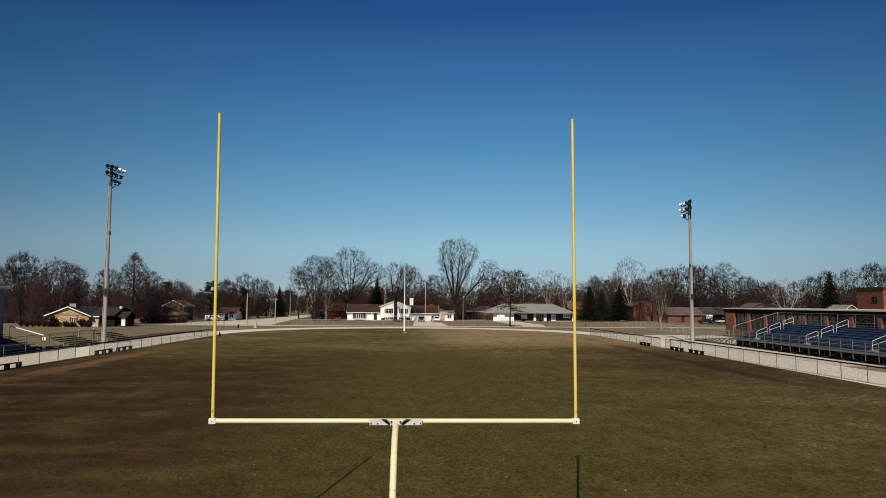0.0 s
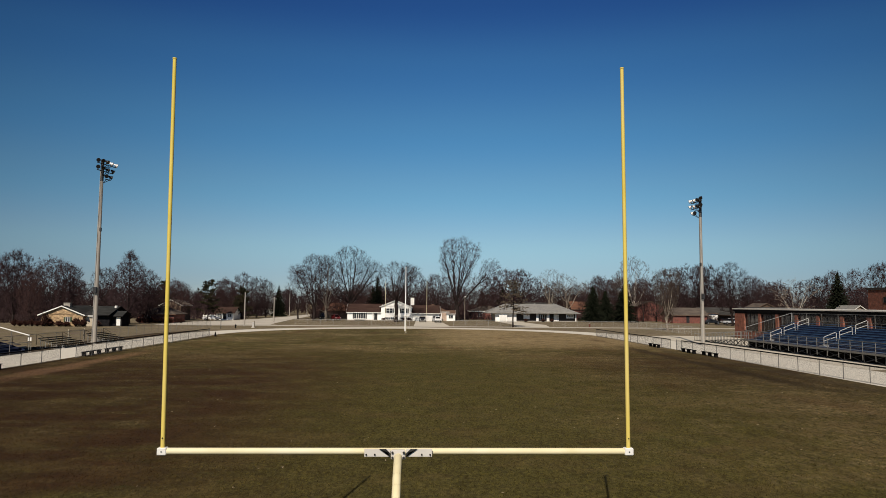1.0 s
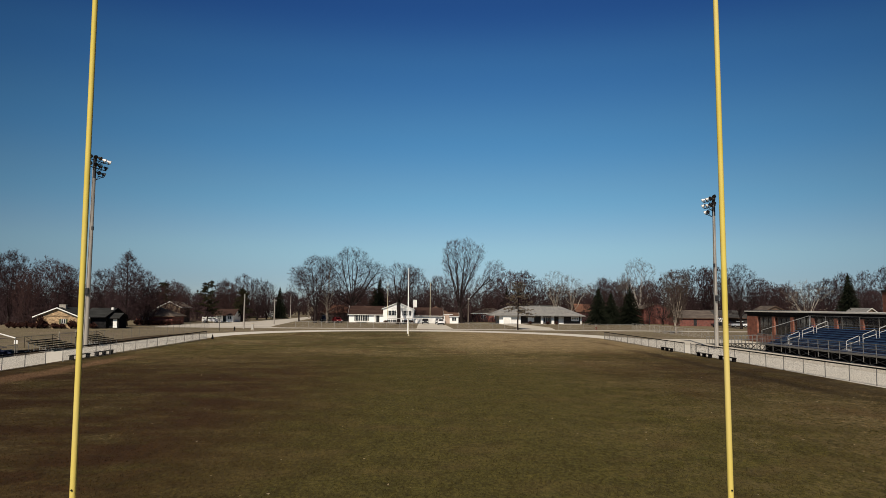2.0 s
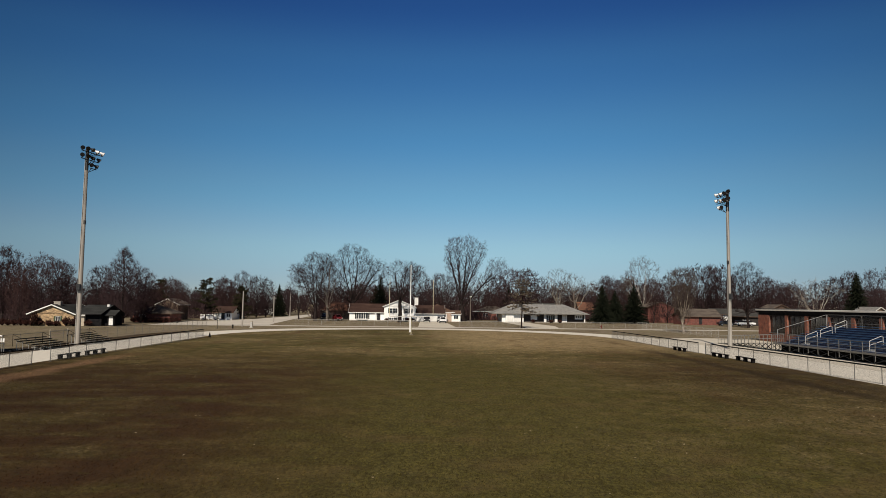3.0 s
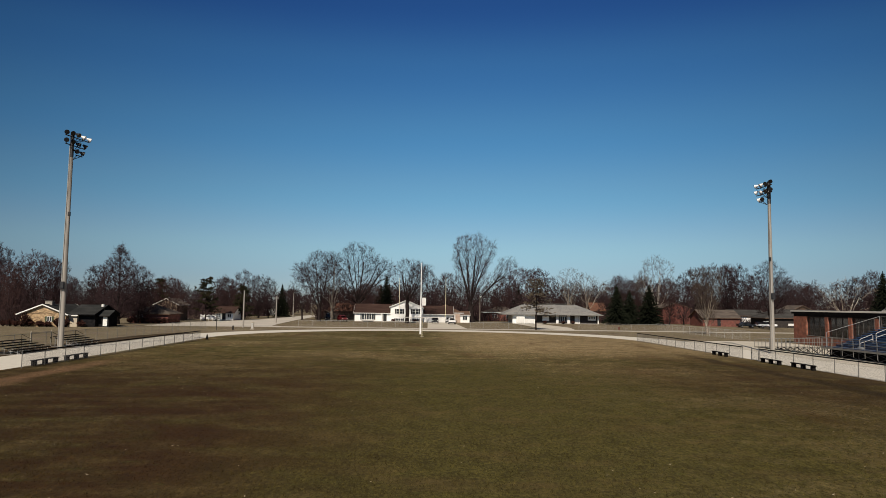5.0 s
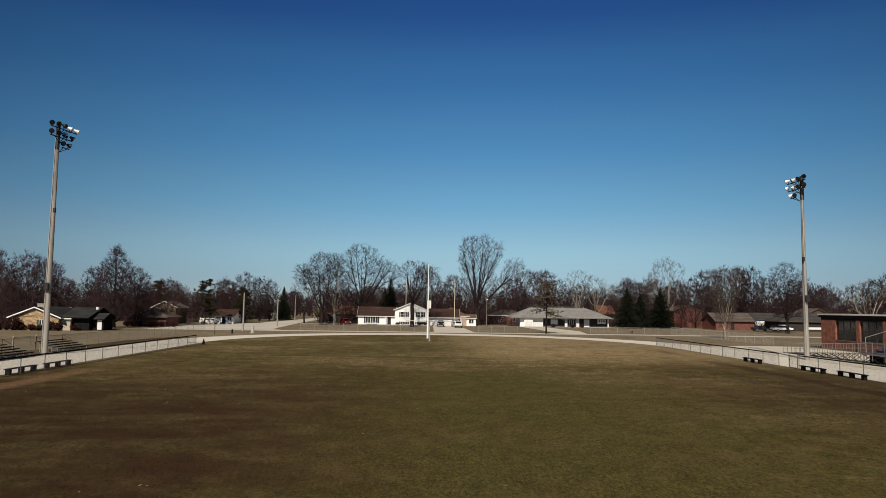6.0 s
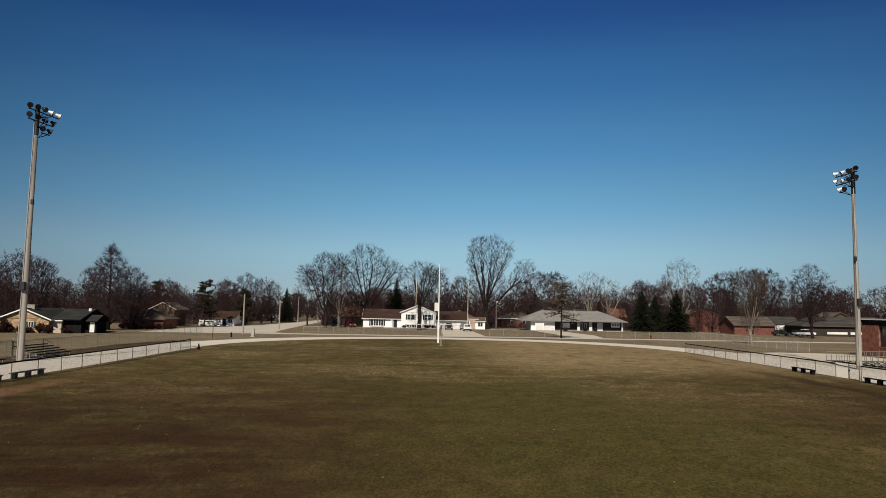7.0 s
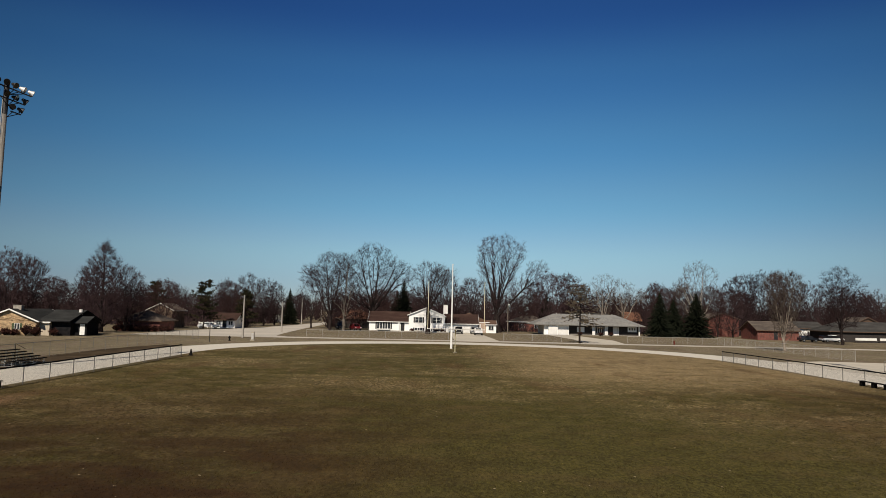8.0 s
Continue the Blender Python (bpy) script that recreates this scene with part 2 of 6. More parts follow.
M = {
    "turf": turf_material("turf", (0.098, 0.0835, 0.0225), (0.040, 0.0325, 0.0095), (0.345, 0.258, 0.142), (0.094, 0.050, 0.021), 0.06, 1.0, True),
    "tuft": turf_material("tuft", (0.098, 0.0835, 0.0225), (0.040, 0.0325, 0.0095), (0.32, 0.215, 0.095), (0.094, 0.048, 0.021), 0.06, 1.0, True, False),
    "lawn": turf_material("lawn", (0.205, 0.172, 0.104), (0.115, 0.096, 0.062), (0.310, 0.258, 0.172), (0.12, 0.09, 0.062), 0.75, 1.0),
    "track": material("track", (0.67, 0.635, 0.565), (0.57, 0.54, 0.48), 2.5, 0.9, bump=0.3, bscale=40, c3=(0.62, 0.59, 0.53), scale2=0.15),
    "apron": material("apron", (0.60, 0.555, 0.475), (0.52, 0.48, 0.41), 1.8, 0.9, bump=0.2, bscale=30, c3=(0.46, 0.43, 0.37), scale2=0.2),
    "asphalt": material("asphalt", (0.52, 0.485, 0.43), (0.43, 0.40, 0.355), 2.0, 0.9, bump=0.2, bscale=30, c3=(0.56, 0.52, 0.46), scale2=0.1),
    "soil": material("soil", (0.075, 0.055, 0.036), (0.045, 0.033, 0.02), 1.2, 0.95, bump=0.6, bscale=9, c3=(0.10, 0.075, 0.05), scale2=0.3),
    "yellow": material("yellow_paint", (0.70, 0.565, 0.12), (0.63, 0.50, 0.095), 2.0, 0.5, c3=(0.68, 0.55, 0.19), scale2=0.6),
    "cream": material("faded_yellow_paint", (0.80, 0.73, 0.50), (0.72, 0.645, 0.40), 2.5, 0.55, c3=(0.80, 0.76, 0.58), scale2=0.5),
    "trimwhite": material("white_trim", (0.62, 0.60, 0.56), (0.55, 0.53, 0.50), 2.0, 0.6),
    "white": material("white_paint", (0.80, 0.80, 0.78), (0.74, 0.74, 0.72), 2.0, 0.5, c3=(0.70, 0.69, 0.66), scale2=0.5),
    "siding": material("white_siding", (0.90, 0.90, 0.88), (0.86, 0.86, 0.84), 1.0, 0.55, bump=0.3, bscale=5, stretch=(0.05, 0.05, 8)),
    "black": material("black_metal", (0.008, 0.008, 0.008), (0.014, 0.013, 0.012), 5, 0.9),
    "bench": material("bench_paint", (0.010, 0.009, 0.010), (0.016, 0.014, 0.016), 4, 0.9),
    "benchleg": material("bench_concrete", (0.009, 0.008, 0.008), (0.015, 0.014, 0.014), 4, 0.9),
    "post": material("fence_post_steel", (0.15, 0.147, 0.14), (0.22, 0.215, 0.205), 4, 0.7, 0.3),
    "wire": material("chain_link_wire", (0.16, 0.155, 0.15), (0.22, 0.215, 0.21), 6, 0.5, 0.5),
    "dullsteel": material("dull_weathered_steel", (0.20, 0.195, 0.18), (0.15, 0.145, 0.135), 4, 0.75, 0.2),
    "palepost": material("weathered_pale_post", (0.42, 0.38, 0.30), (0.34, 0.31, 0.25), 4, 0.8),
    "galv": material("galvanised_steel", (0.46, 0.45, 0.43), (0.37, 0.36, 0.34), 4, 0.6, 0.1),
    "handrail": material("pale_grey_rail", (0.58, 0.57, 0.55), (0.48, 0.47, 0.45), 4, 0.55),
    "alu": material("brushed_aluminium", (0.62, 0.62, 0.62), (0.50, 0.50, 0.50), 5, 0.35, 0.7),
    "pole": material("weathered_pole_wood", (0.33, 0.312, 0.29), (0.16, 0.148, 0.135), 2.6, 0.85, bump=0.5, bscale=14, stretch=(4, 4, 0.10), c3=(0.38, 0.35, 0.31), scale2=0.4, contrast=(0.42, 0.58)),
    "lampshell": material("lamp_housing", (0.022, 0.022, 0.024), (0.04, 0.04, 0.042), 6, 0.5, 0.3),
    "lampback": material("spun_aluminium_bowl", (0.80, 0.80, 0.80), (0.68, 0.68, 0.68), 6, 0.45, 0.25),
    "reflector": material("lamp_lens", (0.90, 0.90, 0.90), (0.84, 0.84, 0.84), 8, 0.3),
    "blue": material("blue_seat", (0.042, 0.100, 0.215), (0.054, 0.118, 0.245), 2.0, 0.5, c3=(0.045, 0.082, 0.15), scale2=0.6, rnd=0.15),
    "darkblue": material("dark_blue_board", (0.012, 0.018, 0.045), (0.02, 0.026, 0.06), 2, 0.7),
    "redbrick": brick_material("red_brick", (0.285, 0.085, 0.047), (0.205, 0.060, 0.035), (0.20, 0.15, 0.12)),
    "darkbrick": brick_material("dark_red_brick", (0.20, 0.052, 0.038), (0.14, 0.038, 0.028), (0.13, 0.09, 0.075)),
    "schoolbrick": brick_material("weathered_school_brick", (0.24, 0.080, 0.050), (0.17, 0.056, 0.036), (0.15, 0.11, 0.09)),
    "tanbrick": brick_material("tan_brick", (0.50, 0.345, 0.19), (0.20, 0.125, 0.065), (0.36, 0.29, 0.20), 0.42, 0.15),
    "paleboard": material("pale_weathered_boards", (0.50, 0.44, 0.35), (0.42, 0.36, 0.28), 2.0, 0.85, bump=0.3, bscale=5, stretch=(6, 1, 0.2)),
    "brownroof": material("brown_shingle", (0.056, 0.034, 0.029), (0.038, 0.023, 0.020), 3.0, 0.9, bump=0.6, bscale=8, stretch=(1, 1, 5), c3=(0.070, 0.044, 0.036), scale2=0.3),
    "tanroof": material("tan_brown_shingle", (0.120, 0.076, 0.056), (0.080, 0.050, 0.038), 3.0, 0.9, bump=0.6, bscale=8, stretch=(1, 1, 5), c3=(0.145, 0.094, 0.070), scale2=0.3),
    "greyroof": material("grey_shingle", (0.27, 0.27, 0.265), (0.14, 0.14, 0.137), 2.2, 0.9, bump=0.8, bscale=6, stretch=(1, 1, 5), c3=(0.25, 0.24, 0.225), scale2=0.5),
    "slate": material("slate_dark_shingle", (0.036, 0.037, 0.037), (0.024, 0.025, 0.025), 3.0, 0.95, bump=0.6, bscale=8, stretch=(1, 1, 5), c3=(0.045, 0.046, 0.046), scale2=0.3),
    "nearblack": material("near_black_boards", (0.010, 0.010, 0.011), (0.018, 0.017, 0.018), 2, 0.9),
    "darkroof": material("dark_shingle", (0.06, 0.058, 0.056), (0.04, 0.039, 0.038), 3.0, 0.9, bump=0.6, bscale=8, stretch=(1, 1, 5), c3=(0.075, 0.072, 0.07), scale2=0.3),
    "taupe": material("taupe_shingle", (0.105, 0.088, 0.078), (0.070, 0.058, 0.052), 3.0, 0.9, bump=0.6, bscale=8, stretch=(1, 1, 5), c3=(0.15, 0.125, 0.105), scale2=0.3),
    "rustroof": material("rust_shingle", (0.13, 0.070, 0.05), (0.09, 0.048, 0.036), 3.0, 0.9, bump=0.6, bscale=8, stretch=(1, 1, 5), c3=(0.20, 0.095, 0.06), scale2=0.3),
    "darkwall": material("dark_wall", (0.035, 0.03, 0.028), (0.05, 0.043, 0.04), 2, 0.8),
    "brownwall": material("brown_wall", (0.13, 0.085, 0.06), (0.09, 0.058, 0.042), 2, 0.85),
    "pinkstone": material("pale_pink_stone", (0.42, 0.31, 0.25), (0.33, 0.24, 0.19), 3, 0.9, c3=(0.5, 0.4, 0.33), scale2=0.8),
    "stonewall": material("pale_stone_face", (0.22, 0.17, 0.13), (0.12, 0.09, 0.07), 2.2, 0.9, c3=(0.09, 0.065, 0.05), scale2=0.8),
    "glass": glass_material("window_glass"),
    "dim": glass_material("dark_glazing", (0.012, 0.012, 0.014)),
    "shutter": material("black_shutter", (0.02, 0.02, 0.022), (0.03, 0.03, 0.032), 3, 0.6),
    "green": material("green_shutter", (0.05, 0.07, 0.035), (0.07, 0.09, 0.05), 3, 0.7),
    "bark": material("bark", (0.038, 0.029, 0.027), (0.020, 0.016, 0.015), 3.0, 0.95, bump=0.8, bscale=9, stretch=(1, 1, 0.25), rnd=0.25),
    "twig": material("twigs", (0.053, 0.035, 0.036), (0.030, 0.019, 0.020), 0.8, 0.95, rnd=0.3),
    "palebark": material("pale_bark", (0.34, 0.29, 0.24), (0.20, 0.17, 0.14), 1.5, 0.9, c3=(0.2, 0.165, 0.13), scale2=0.7),
    "greybark": material("grey_lit_bark", (0.19, 0.165, 0.14), (0.11, 0.095, 0.08), 2.0, 0.9, bump=0.6, bscale=9, stretch=(1, 1, 0.3)),
    "whitebark": material("whitish_bark", (0.54, 0.49, 0.43), (0.33, 0.29, 0.25), 1.5, 0.9, c3=(0.24, 0.20, 0.16), scale2=0.7),
    "mauvetwig": material("mauve_brown_twigs", (0.064, 0.041, 0.044), (0.037, 0.024, 0.026), 0.8, 0.95, rnd=0.2),
    "linetwig": material("purple_brown_twigs", (0.064, 0.041, 0.043), (0.037, 0.023, 0.025), 0.8, 0.95, rnd=0.3),
    "tantwig": material("tan_grey_twigs", (0.125, 0.100, 0.080), (0.080, 0.063, 0.052), 0.8, 0.95, rnd=0.2),
    "redtwig": material("reddish_twigs", (0.062, 0.036, 0.034), (0.037, 0.022, 0.021), 0.8, 0.95, rnd=0.3),
    "spruce": material("spruce_needles", (0.006, 0.008, 0.005), (0.011, 0.013, 0.008), 1.2, 0.95, rnd=0.2),
    "pine": material("pine_needles", (0.018, 0.021, 0.012), (0.030, 0.030, 0.016), 1.2, 0.9, c3=(0.045, 0.035, 0.020), scale2=0.8),
    "cedar": material("dry_needles", (0.135, 0.108, 0.076), (0.086, 0.068, 0.048), 1.4, 0.95),
    "shrub": material("russet_shrub", (0.060, 0.026, 0.020), (0.034, 0.016, 0.014), 2, 0.95),
    "tyre": material("tyre_rubber", (0.015, 0.015, 0.015), (0.025, 0.025, 0.025), 9, 0.8),
    "carwhite": material("white_car_paint", (0.78, 0.78, 0.78), (0.74, 0.74, 0.74), 1, 0.25),
    "cardark": material("dark_car_paint", (0.02, 0.021, 0.023), (0.03, 0.03, 0.032), 1, 0.25),
    "carred": material("red_car_paint", (0.20, 0.015, 0.018), (0.16, 0.012, 0.014), 1, 0.3),
    "carsilver": material("silver_car_paint", (0.38, 0.39, 0.40), (0.33, 0.34, 0.35), 1, 0.3, 0.5),
    "redpaint": material("red_paint", (0.13, 0.022, 0.015), (0.10, 0.017, 0.012), 4, 0.5),
    "leaf": material("dry_leaf", (0.42, 0.36, 0.26), (0.30, 0.23, 0.14), 4, 0.9, rnd=0.3),
    "stone": material("garden_stone", (0.36, 0.33, 0.29), (0.25, 0.23, 0.20), 2, 0.9, bump=0.6, bscale=6),
}


# ---------------------------------------------------------------- mesh helpers
def part(name, bm, mat, parent=None, label="", smooth=False, at=None):
    me = bpy.data.meshes.new(name)
    bm.normal_update()
    if smooth:
        # round sides smooth, rims and caps crisp
        for f in bm.faces:
            f.smooth = True
        for e in bm.edges:
            e.smooth = e.calc_face_angle(0.0) < 0.8
    bm.to_mesh(me)
    bm.free()
    me.materials.append(M[mat])
    ob = new(name, me)
    if parent:
        ob.parent = parent
    if at:
        ob.location = at
    if label:
        ob["label"] = label
    return ob


def raw(name, verts, faces, mat, parent=None, smooth=False, label=""):
    me = bpy.data.meshes.new(name)
    me.from_pydata(verts, [], faces)
    me.update()
    me.materials.append(M[mat])
    if smooth:
        me.shade_smooth()
    ob = new(name, me)
    if parent:
        ob.parent = parent
    if label:
        ob["label"] = label
    return ob


def thing(name, x, y, z, label, category, group="", turn=0):
    e = new(name)
    e.empty_display_size = 0.2
    e.matrix_basis = pose(x, y, z, 0, 0, turn)
    return tagged(e, label, category, group)


def B():
    return bmesh.new()


def box(bm, x0, x1, y0, y1, z0, z1, bevel=0.0):
    r = bmesh.ops.create_cube(bm, size=1)
    vs = r["verts"]
    for v in vs:
        v.co = Vector(((x0 + x1) / 2 + v.co.x * (x1 - x0), (y0 + y1) / 2 + v.co.y * (y1 - y0), (z0 + z1) / 2 + v.co.z * (z1 - z0)))
    if bevel:
        es = list({e for v in vs for e in v.link_edges})
        bmesh.ops.bevel(bm, geom=es, offset=bevel, segments=1, affect="EDGES", clamp_overlap=True)
    return bm


def boxed(*a, **k):
    return box(B(), *a, **k)


def tube(bm, p, q, r0, r1=None, n=8, caps=True):
    r1 = r0 if r1 is None else r1
    p, q = Vector(p), Vector(q)
    d = (q - p).normalized()
    u = d.orthogonal().normalized()
    w = d.cross(u)
    a, b = [], []
    for i in range(n):
        t = 2 * math.pi * i / n
        o = u * math.cos(t) + w * math.sin(t)
        a.append(bm.verts.new(p + o * r0))
        b.append(bm.verts.new(q + o * r1))
    for i in range(n):
        j = (i + 1) % n
        bm.faces.new((a[i], a[j], b[j], b[i]))
    if caps:
        bm.faces.new(a[::-1])
        bm.faces.new(b)
    return bm


def pipe(bm, pts, r, n=8):
    """A round pipe swept along a row of points."""
    pts = [Vector(p) for p in pts]
    rings = []
    u = None
    for i, p in enumerate(pts):
        d = (pts[min(i + 1, len(pts) - 1)] - pts[max(i - 1, 0)]).normalized()
        u = d.orthogonal().normalized() if u is None else (u - d * u.dot(d)).normalized()
        w = d.cross(u)
        rr = r[i] if isinstance(r, (list, tuple)) else r
        rings.append([bm.verts.new(p + (u * math.cos(2 * math.pi * k / n) + w * math.sin(2 * math.pi * k / n)) * rr) for k in range(n)])
    for a, b in zip(rings, rings[1:]):
        for k in range(n):
            bm.faces.new((a[k], a[(k + 1) % n], b[(k + 1) % n], b[k]))
    bm.faces.new(rings[0][::-1])
    bm.faces.new(rings[-1])
    return bm


def prism(bm, poly, a, b, axis="y"):
    """A polygon of (across, height) drawn out from a to b along axis."""
    def at(u, z, v):
        return (u, v, z) if axis == "y" else (v, u, z)
    f = [bm.verts.new(at(u, z, a)) for u, z in poly]
    g = [bm.verts.new(at(u, z, b)) for u, z in poly]
    bm.faces.new(f)
    bm.faces.new(g[::-1])
    for i in range(len(poly)):
        j = (i + 1) % len(poly)
        bm.faces.new((f[j], f[i], g[i], g[j]))
    bmesh.ops.recalc_face_normals(bm, faces=bm.faces)
    return bm


# ---------------------------------------------------------------- ground, track, field, roads
def sheet(name, pts, z, mat, label, thick=0.0):
    """A flat sheet with an outline; thick: with a rim down to the ground."""
    bm = B()
    top = [bm.verts.new((x, y, z)) for x, y in pts]
    bm.faces.new(top)
    if thick:
        low = [bm.verts.new((x, y, z - thick)) for x, y in pts]
        for i in range(len(pts)):
            j = (i + 1) % len(pts)
            bm.faces.new((top[i], low[i], low[j], top[j]))
        bmesh.ops.recalc_face_normals(bm, faces=bm.faces)
    bmesh.ops.triangulate(bm, faces=[f for f in bm.faces if len(f.verts) > 4])
    ob = part(name, bm, mat)
    return tagged(ob, label, name.replace("_", " "), kind="structure")


AX, R_IN, R_OUT, YC, YS = 0.0, 31.6, 38.6, 116.0, -5.0


def oval(r, stretch=1.0, n=64):
    pts = [(AX + r * math.cos(math.pi * i / n), YC + r * stretch * math.sin(math.pi * i / n)) for i in range(n + 1)]
    pts += [(AX - r * math.cos(math.pi * i / n), YS - r * stretch * math.sin(math.pi * i / n)) for i in range(n + 1)]
    return pts


def ground():
    bm = B()
    bmesh.ops.create_grid(bm, x_segments=24, y_segments=24, size=2400)
    ob = part("ground", bm, "lawn")
    tagged(ob, "flat dormant winter lawn with straw patches", "ground", kind="structure")


ground()
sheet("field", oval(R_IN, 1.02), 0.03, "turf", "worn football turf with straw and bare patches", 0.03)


def ring():
    bm = B()
    a, b = oval(R_IN, 1.02), oval(R_OUT, 1.04)
    va = [bm.verts.new((x, y, 0.015)) for x, y in a]
    vb = [bm.verts.new((x, y, 0.015)) for x, y in b]
    for i in range(len(a)):
        j = (i + 1) % len(a)
        bm.faces.new((va[i], vb[i], vb[j], va[j]))
    bmesh.ops.recalc_face_normals(bm, faces=bm.faces)
    tagged(part("track", bm, "track"), "pale running track round the turf", "running track", kind="structure")


ring()
sheet("pavement", [(38.7, 62), (53.5, 62), (53.5, 123), (45, 124), (38.7, 121)], 0.02, "apron", "pale concrete apron between track and stand", 0.02)
sheet("verge", [(-43.0, 58), (-38.7, 58), (-38.7, 112), (-37.5, 128), (-40.5, 131), (-43.0, 118)], 0.012, "soil", "dark trodden soil verge beside the track", 0.012)
sheet("road", [(-58, 160.5), (140, 160.5), (140, 164.5), (-31, 164.5), (-33.8, 168), (-35.0, 180), (-37.5, 218), (-39.6, 262), (-41, 345), (-45.6, 345), (-46.6, 262), (-49.0, 218), (-52.5, 200), (-58, 187)],
      0.02, "asphalt", "pale worn street along the field that branches off", 0.02)
sheet("driveway_concrete", [(-0.2, 164.6), (8.2, 164.6), (7.4, 210), (0.3, 210)], 0.025, "apron", "pale concrete driveway to a garage", 0.02)
sheet("driveway_wide", [(24.0, 164.6), (31.5, 164.6), (33.5, 180), (31.0, 211), (24.5, 211), (25.5, 182)], 0.025, "apron", "wide pale concrete driveway", 0.02)


# ---------------------------------------------------------------- goal posts
def goal(x, y, side, label, tops=9.235, paint="yellow", thick=0.034, lean=0.0, bar="cream"):
    """side -1: the neck's foot stands towards -y."""
    g = thing("goal_post", x, y, 0, label, "goal post", "goal posts of the field")
    h = 3.605
    zb = 3.05
    part("crossbar", tube(B(), (-h - 0.05, 0, zb), (h + 0.05, 0, zb), 0.05, n=14), bar, g, "faded crossbar", True)
    for s in (-1, 1):
        xt = s * h + (lean if s < 0 else 0.0)
        up = tube(B(), (s * h, 0, zb), (xt, 0.1 * (lean < 0), tops), thick, thick * 0.88, 12)
        u = part("upright", up, paint, g, "yellow upright", True)
        part("cap", tube(B(), (xt, 0.1 * (lean < 0), tops), (xt, 0.1 * (lean < 0), tops + 0.02), thick, n=12), paint, u)
        br = B()
        box(br, s * h - 0.07, s * h + 0.07, -0.06, 0.06, zb - 0.056, zb + 0.056, 0.012)
        c = part("corner_bracket", br, "white", g, "white corner bracket")
        part("bolt", tube(B(), (s * h, side * 0.06, zb), (s * h, side * 0.07, zb), 0.010, n=6), "black", c)
        part("bolt", tube(B(), (s * h, side * 0.03, zb + 0.2), (s * h, side * 0.042, zb + 0.2), 0.010, n=6), "black", u)
    pts = [(0, side * 1.9, 0)]
    for i in range(13):
        a = math.pi / 2 * i / 12
        pts.append((0, side * (1.9 - 1.75 * (1 - math.cos(a))), 1.25 + 1.75 * math.sin(a)))
        part("gooseneck", pipe(B(), pts, 0.063, 14), "cream", g, "thick curved cream-yellow support post", True)
    part("base_pad", tube(B(), (0, side * 1.9, 0), (0, side * 1.9, 0.06), 0.3, n=16), "apron", g, "concrete footing")
    hub = part("clamp_hub", boxed(-0.11, 0.11, side * 0.155 - 0.045, side * 0.155 + 0.045, zb - 0.085, zb + 0.052, bevel=0.012), "trimwhite", g, "white clamp over the post's head")
    for s in (-1, 1):
        for z in (-0.055, 0.02):
            part("bolt", tube(B(), (s * 0.085, side * 0.2, zb + z), (s * 0.085, side * 0.225, zb + z), 0.018, n=6), "lampshell", hub)
        pl = B()
        box(pl, min(s * 0.12, s * 0.52), max(s * 0.12, s * 0.52), side * 0.1 - 0.006, side * 0.1 + 0.006, zb - 0.065, zb + 0.054, 0.004)
        p = part("clamp_plate", pl, "trimwhite", g, "white steel clamp plate")
        for u in (0.36, 0.49):
            part("bolt", tube(B(), (s * u, side * 0.1, zb - 0.03), (s * u, side * 0.125, zb - 0.03), 0.014, n=6), "black", p)
        gs = B()
        prism(gs, [(s * 0.12, zb - 0.062), (s * 0.12, zb - 0.012), (s * 0.29, zb + 0.056), (s * 0.19, zb + 0.056)], side * 0.115, side * 0.128)
        part("gusset", gs, "lampshell", g, "dark diagonal gusset")
    return g


goal(0, 15, -1, "yellow football goal post with a gooseneck support on turf", thick=0.033, lean=-0.09)
goal(-1.45, 124.73, 1, "far yellow football goal post with white crossbar on turf", 9.15, "cream", 0.034, bar="trimwhite")


def flagpole(x, y, h):
    f = thing("flagpole", x, y, 0, "tall white tapered metal flagpole without a flag", "flagpole")
    part("shaft", pipe(B(), [(0, 0, 0), (0, 0, 3.2), (0, 0, 3.25), (0, 0, h)], [0.17, 0.15, 0.11, 0.065], 14), "white", f, "", True)
    bm = B()
    bmesh.ops.create_uvsphere(bm, u_segments=10, v_segments=6, radius=0.11)
    part("finial", bm, "white", f, "small ball finial", True, (0, 0, h + 0.08))
    part("collar", tube(B(), (0, 0, 0), (0, 0, 0.08), 0.24, 0.20, 14), "apron", f, "concrete collar")


flagpole(-1.7, 134.6, 11.9)


# ---------------------------------------------------------------- light poles
def floodlight(parent, x, y, z, aim, lens, shell="lampshell", tilt=0.55):
    """A round floodlight: a deep bowl with a rim and a lens, tilted down towards aim, on a yoke."""
    d = Vector((aim[0], aim[1], -tilt)).normalized()
    p = Vector((x, y, z))
    n = 14
    lamp = part("floodlight", pipe(B(), [p - d * 0.40, p - d * 0.36, p - d * 0.22, p - d * 0.07, p + d * 0.05], [0.06, 0.11, 0.14, 0.20, 0.24], n), shell, parent, "bowl-shaped floodlight", True)
    part("rim", tube(B(), p + d * 0.045, p + d * 0.075, 0.25, 0.245, n), "lampshell", lamp, "dark metal rim")
    part("lens", tube(B(), p + d * 0.07, p + d * 0.088, 0.228, n=n), lens, lamp, "round glass lens")
    part("yoke", tube(B(), p - d * 0.22, p - d * 0.22 + Vector((0, 0, -0.32)), 0.05, n=6), "lampshell", lamp)


